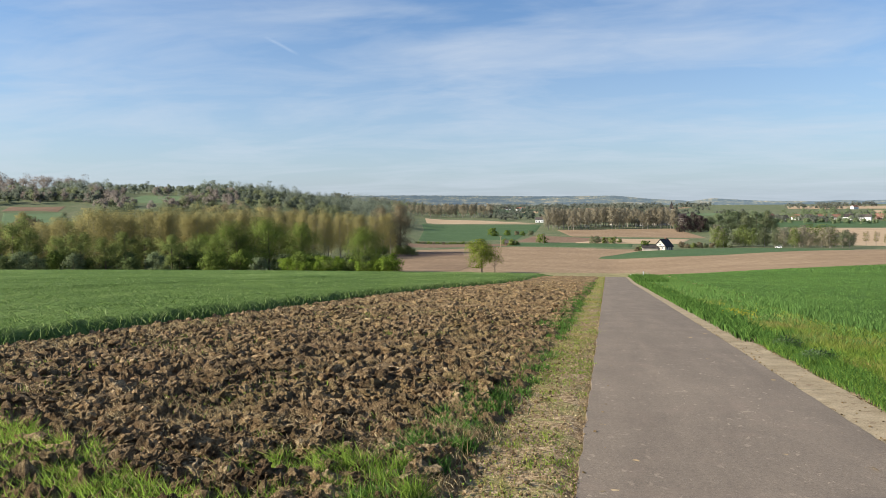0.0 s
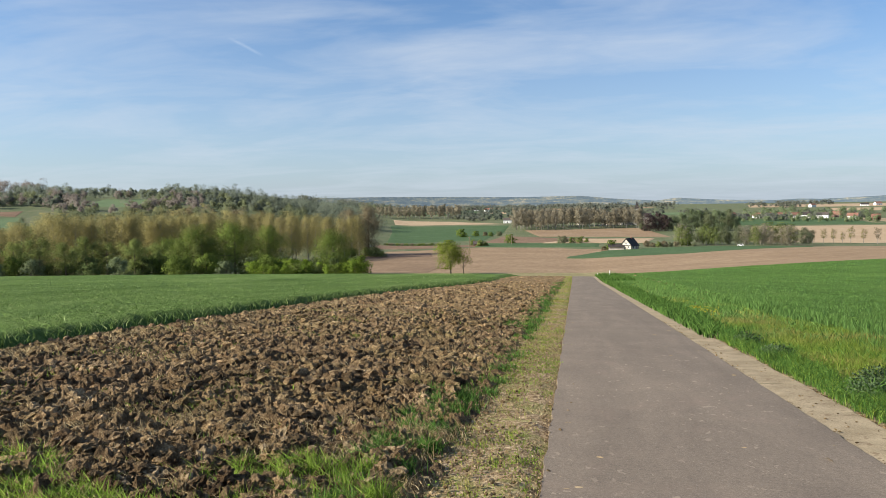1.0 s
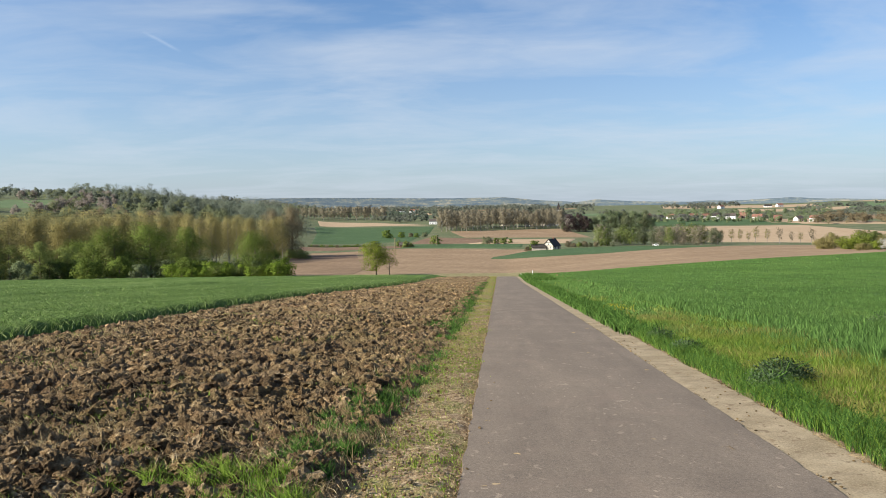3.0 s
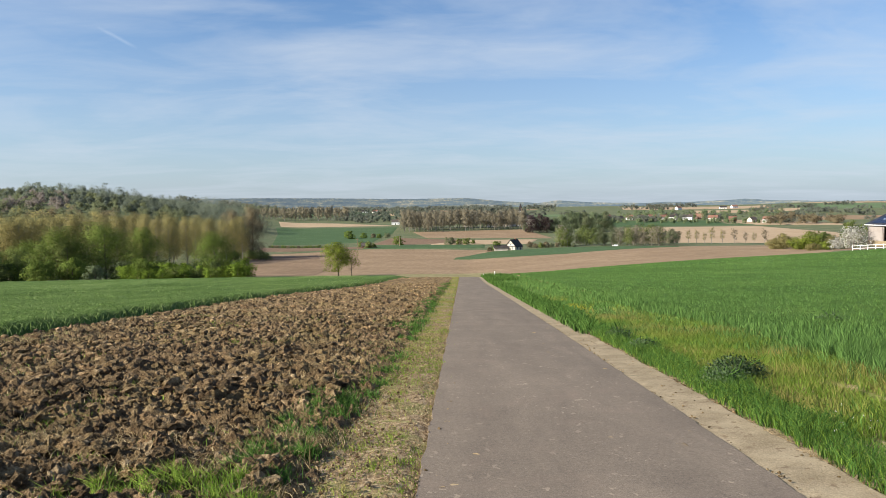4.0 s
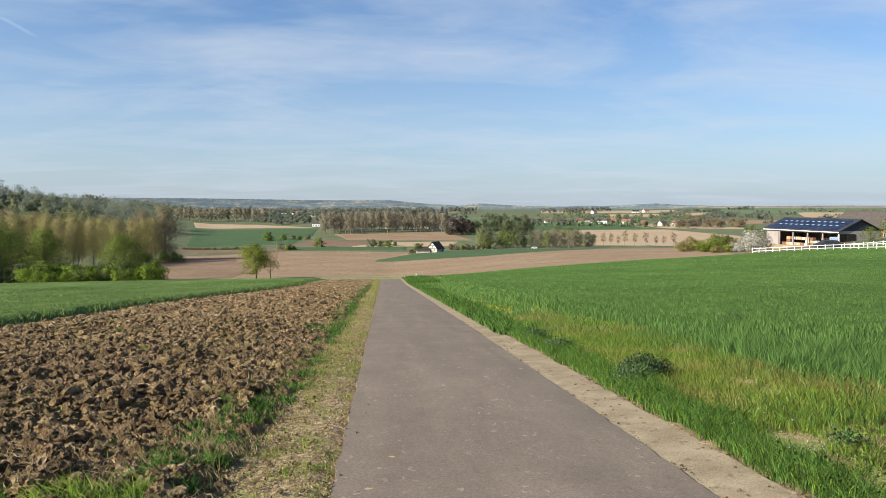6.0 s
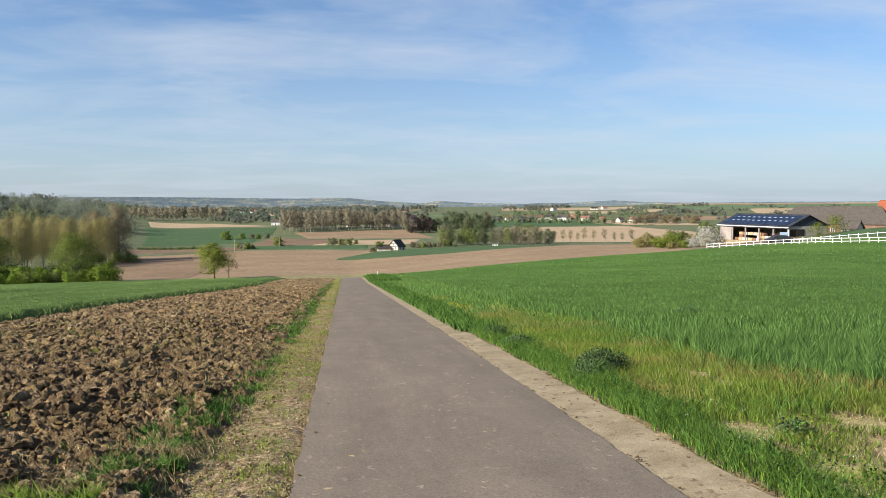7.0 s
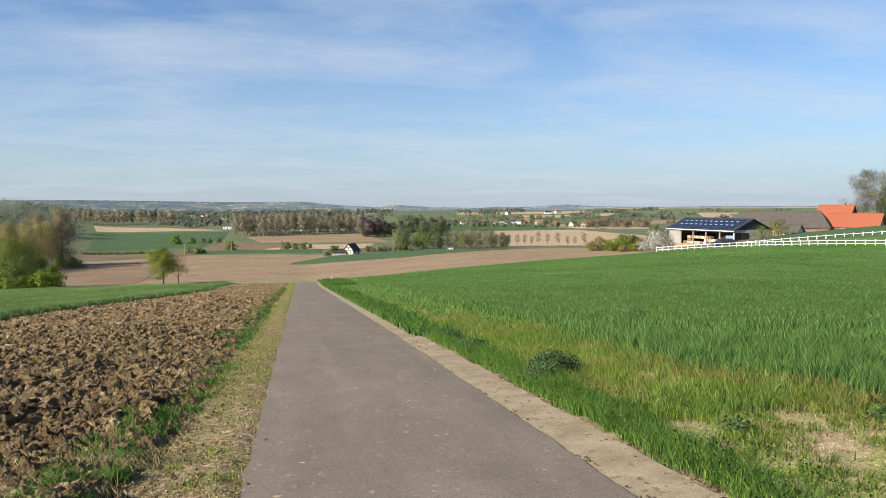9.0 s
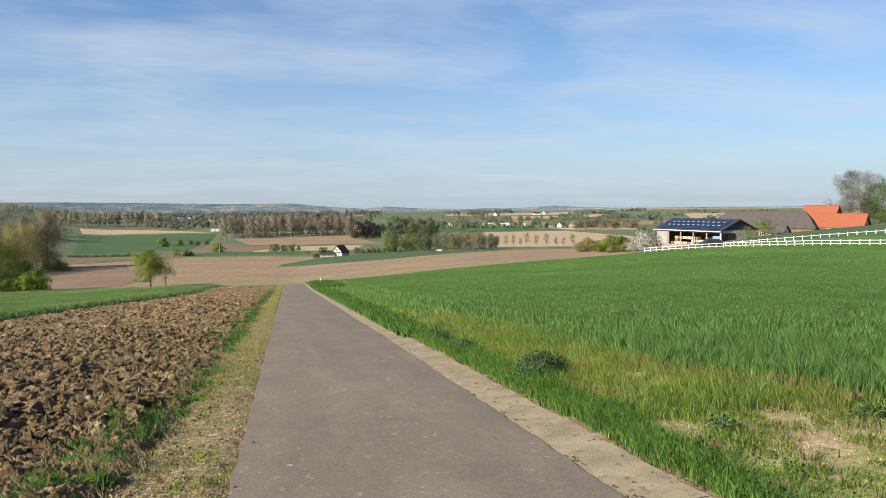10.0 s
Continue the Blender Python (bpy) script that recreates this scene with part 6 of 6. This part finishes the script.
def farm():
    open_barn()
    house(38.5, 238, -48, 29, 11, 3.6, 4.6, M_BRICK, M_GREYROOF, "old brick barn under a wide grey tiled roof", False, -9.0, 1, "old_barn", "barn", chimney=False, hip=3.4)
    house(42.25, 250, -58, 9.6, 9.0, 5.2, 4.2, M_BRICK, M_ORANGE, "brick farmhouse with a bright orange tiled roof", True, -8.4, 2, "farmhouse", "house", hip=0.0)
    house(43.4, 240, -58, 14.6, 8.0, 2.6, 3.6, M_BRICK, M_ORANGE, "low brick wing with a bright orange tiled roof", True, -7.8, 1, "farm_wing", "house", chimney=False)
    house(39.5, 205, -62, 3.6, 4.2, 2.2, 1.7, M_CREAM, M_GREYROOF, "small pale shed with a grey gable roof", False, -8.0, 1, "shed", "shed", chimney=False)
    # van parked on the yard
    x, y = 188 * math.sin(radians(35.1)), 188 * math.cos(radians(35.1))
    v = tagged(new("van"), "small grey van parked on the farm yard", "van")
    v.matrix_basis = pose(x, y, float(land(x, y)) + 0.02, 0, 0, -35)
    part("body", prism(bmesh.new(), [(-2.2, 0.4), (2.2, 0.4), (2.2, 1.0), (1.5, 1.15), (0.9, 1.9), (-2.1, 1.95), (-2.2, 1.7)], -0.9, 0.9), M_SKYLIGHT, v)
    box("windscreen", -0.75, 0.75, 1.0, 1.42, 1.2, 1.75, M_GLASS, v)
    for sx in (-0.92, 0.92):
        box("side_window", sx - 0.02, sx + 0.02, -0.2, 0.9, 1.25, 1.75, M_GLASS, v)
        for sy in (-1.4, 1.4):
            bm = bmesh.new()
            bmesh.ops.create_cone(bm, segments=14, radius1=0.33, radius2=0.33, depth=0.2, cap_ends=True, matrix=Matrix.Translation((sx * 0.92, sy, 0.33)) @ Matrix.Rotation(radians(90), 4, "Y"))
            part("wheel", bm, M_DARK, v)


def fence(label, az0, r0, az1, r1, spacing, rails, height, wide):
    """White paddock fencing: posts with rails between them, one bay a part."""
    p0 = Vector((r0 * math.sin(radians(az0)), r0 * math.cos(radians(az0))))
    p1 = Vector((r1 * math.sin(radians(az1)), r1 * math.cos(radians(az1))))
    n = int((p1 - p0).length / spacing)
    root = tagged(new("paddock_fence"), label, "fence")
    root.location = (p0.x, p0.y, float(land(p0.x, p0.y)))
    base = Vector(root.location)
    pts = []
    for i in range(n + 1):
        q = p0.lerp(p1, i / n)
        pts.append(Vector((q.x, q.y, float(land(q.x, q.y)))) - base)
    ang = math.atan2(p1.y - p0.y, p1.x - p0.x)
    for i, q in enumerate(pts):
        ob = box("post", -wide / 2, wide / 2, -wide / 2, wide / 2, -0.5, height, M_WHITE, root, bevel=0.01)
        ob.matrix_basis = Matrix.Translation(q) @ Matrix.Rotation(ang, 4, "Z")
        if i < n:
            d = pts[i + 1] - q
            for z in rails:
                rail = box("rail", 0, d.length, -0.03 - wide / 2, -wide / 2, z - 0.05, z + 0.05, M_WHITE, root)
                rail.matrix_basis = Matrix.Translation(q) @ Matrix.Rotation(ang, 4, "Z") @ Matrix.Rotation(-math.atan2(d.z, math.hypot(d.x, d.y)), 4, "Y")


def posts():
    # concrete line poles in the valley and small markers by the road's end
    for az, r, h in ((-8.75, 432, 7.5), (-5.2, 470, 7.0), (5.1, 780, 22.0)):
        x, y = r * math.sin(radians(az)), r * math.cos(radians(az))
        p = tagged(new("pole"), "pale concrete pole standing in the fields", "pole")
        p.location = (x, y, float(land(x, y)))
        bm = bmesh.new()
        bmesh.ops.create_cone(bm, segments=8, radius1=0.3, radius2=0.18, depth=h, cap_ends=True, matrix=Matrix.Translation((0, 0, h / 2)))
        part("shaft", bm, M_CONCRETE, p)
        box("crossarm", -0.8, 0.8, -0.08, 0.08, h - 0.6, h - 0.4, M_CONCRETE, p)
    for x, y, h in ((4.9, 97.0, 0.8), (3.3, 98.0, 0.5)):
        p = tagged(new("marker_post"), "white marker post at the road's end", "post")
        p.location = (x, y, float(land(x, y)))
        bm = bmesh.new()
        bmesh.ops.create_cone(bm, segments=8, radius1=0.05, radius2=0.05, depth=h, cap_ends=True, matrix=Matrix.Translation((0, 0, h / 2)))
        part("shaft", bm, M_WHITE, p)
        box("cap", -0.06, 0.06, -0.06, 0.06, h, h + 0.06, M_REDROOF, p)


def village():
    g = random.Random(12)
    cottage = house(4.45, 392, 55, 7.6, 6.8, 2.3, 3.7, M_CREAM, M_DARKTILE, "white house with a steep dark roof in the fields", True, None, 1)
    for side in (-1, 1):
        xx = side * 3.8
        box("timber", xx - 0.06, xx + 0.06, -3.3, 3.3, 2.2, 2.5, M_DARK, cottage, "dark timber beam")
        for yy in (-3.2, -1.1, 1.1, 3.2):
            box("timber", xx - 0.06, xx + 0.06, yy - 0.14, yy + 0.14, 0.0, 2.2, M_DARK, cottage)
        box("timber", xx - 0.06, xx + 0.06, -1.6, 1.6, 4.1, 4.35, M_DARK, cottage)
    for i in range(5):
        for yy in (-3.43, 3.43):
            box("timber", -3.7 + 1.75 * i, -3.45 + 1.75 * i, yy - 0.06, yy + 0.06, 0.0, 2.25, M_DARK, cottage)
    house(3.35, 390, 5, 8.0, 4.5, 1.9, 1.3, M_CREAM, M_DARKTILE, "low white annexe beside the house in the fields", True, None, 1, chimney=False)
    for az, r, w, wall, roof in ((-5.5, 880, 12, M_WHITE, M_GREYROOF), (13.0, 935, 13, M_WHITE, M_DARKTILE), (13.9, 960, 11, M_WHITE, M_REDROOF), (14.7, 945, 10, M_CREAM, M_GREYROOF), (15.6, 975, 12, M_BRICK, M_REDROOF),
                                 (16.5, 955, 11, M_CREAM, M_REDROOF), (17.2, 965, 12, M_WHITE, M_DARKTILE), (18.3, 950, 15, M_WHITE, M_GREYROOF), (19.2, 985, 12, M_BRICK, M_REDROOF), (20.2, 930, 13, M_CREAM, M_REDROOF),
                                 (21.6, 905, 10, M_BRICK, M_REDROOF), (23.0, 890, 11, M_CREAM, M_GREYROOF), (24.0, 875, 9, M_WHITE, M_REDROOF), (24.6, 900, 10, M_WHITE, M_DARKTILE), (12.2, 955, 10, M_BRICK, M_REDROOF),
                                 (2.6, 800, 12, M_WHITE, M_DARKTILE), (3.9, 805, 11, M_CREAM, M_REDROOF), (4.6, 812, 12, M_WHITE, M_GREYROOF), (0.6, 815, 11, M_CREAM, M_DARKTILE), (-7.2, 1380, 14, M_WHITE, M_REDROOF), (-6.6, 1400, 13, M_CREAM, M_REDROOF),
                                 (-8.1, 1420, 14, M_WHITE, M_DARKTILE), (20.9, 1480, 16, M_WHITE, M_DARKTILE), (21.7, 1520, 15, M_WHITE, M_REDROOF), (17.6, 1420, 15, M_WHITE, M_REDROOF)):
        house(az, r, g.uniform(-40, 40), w * 0.85, 7.0, g.uniform(3.2, 4.4), 2.8, wall, roof, {M_WHITE: "white-walled village house with a pitched roof", M_CREAM: "cream rendered village house with a pitched roof", M_BRICK: "brick village house with a red roof"}[wall], True, None, 1, group="village houses")
    # church by the park
    az, r = 5.0, 820
    x, y = r * math.sin(radians(az)), r * math.cos(radians(az))
    c = tagged(new("church"), "small stone church with a grey tower and pointed spire", "church")
    c.location = (x, y, float(land(x, y)))
    box("nave", 2.6, 16, -4.5, 4.5, -1, 8, M_CREAM, c)
    part("nave_roof", prism(bmesh.new(), [(-5, 8), (5, 8), (0, 13)], 2.6, 16.3), M_DARKTILE, c)
    box("tower", -2.6, 2.6, -2.6, 2.6, -1, 18, M_CREAM, c)
    bm = bmesh.new()
    bmesh.ops.create_cone(bm, segments=4, radius1=3.9, radius2=0.1, depth=9, cap_ends=True, matrix=Matrix.Translation((0, 0, 22.5)) @ Matrix.Rotation(radians(45), 4, "Z"))
    part("spire", bm, M_DARKTILE, c)
    # two small field sheds of brick beside the lone oak
    house(-8.0, 455, 10, 6.0, 4.5, 1.9, 1.6, M_BRICK, M_GREYROOF, "small brick field barn among shrubs", False, None, 1, "field_barn", "barn", chimney=False)


farm()
fence("white two-rail paddock fence along the wheat", 29.7, 172, 48.5, 146, 1.7, (0.55, 1.15), 1.3, 0.12)
fence("white post fence of the upper paddock", 35.2, 172, 48.5, 177, 1.7, (0.7,), 0.95, 0.15)
village()
posts()


def parked_car(az, r, turn, paint, label, size=1.0):
    x, y = r * math.sin(radians(az)), r * math.cos(radians(az))
    c = tagged(new("car"), label, "car")
    c.matrix_basis = pose(x, y, float(land(x, y)) + 0.12, 0, 0, turn) @ Matrix.Scale(size, 4)
    part("body", prism(bmesh.new(), [(-2.0, 0.3), (2.0, 0.3), (2.0, 0.8), (1.1, 0.92), (0.5, 1.42), (-1.5, 1.45), (-2.0, 0.95)], -0.85, 0.85), paint, c)
    for sx in (-0.86, 0.86):
        box("side_window", sx - 0.015, sx + 0.015, -1.3, 0.5, 0.95, 1.35, M_GLASS, c)
        for sy in (-1.25, 1.25):
            bm = bmesh.new()
            bmesh.ops.create_cone(bm, segments=12, radius1=0.31, radius2=0.31, depth=0.2, cap_ends=True, matrix=Matrix.Translation((sx * 0.92, sy, 0.31)) @ Matrix.Rotation(radians(90), 4, "Y"))
            part("wheel", bm, M_DARK, c)


parked_car(12.75, 402, 80, M_WHITE, "small white car standing by the tree row", 0.8)
parked_car(34.65, 171, 75, M_SLATE, "dark blue-grey van parked before the open barn", 1.25)
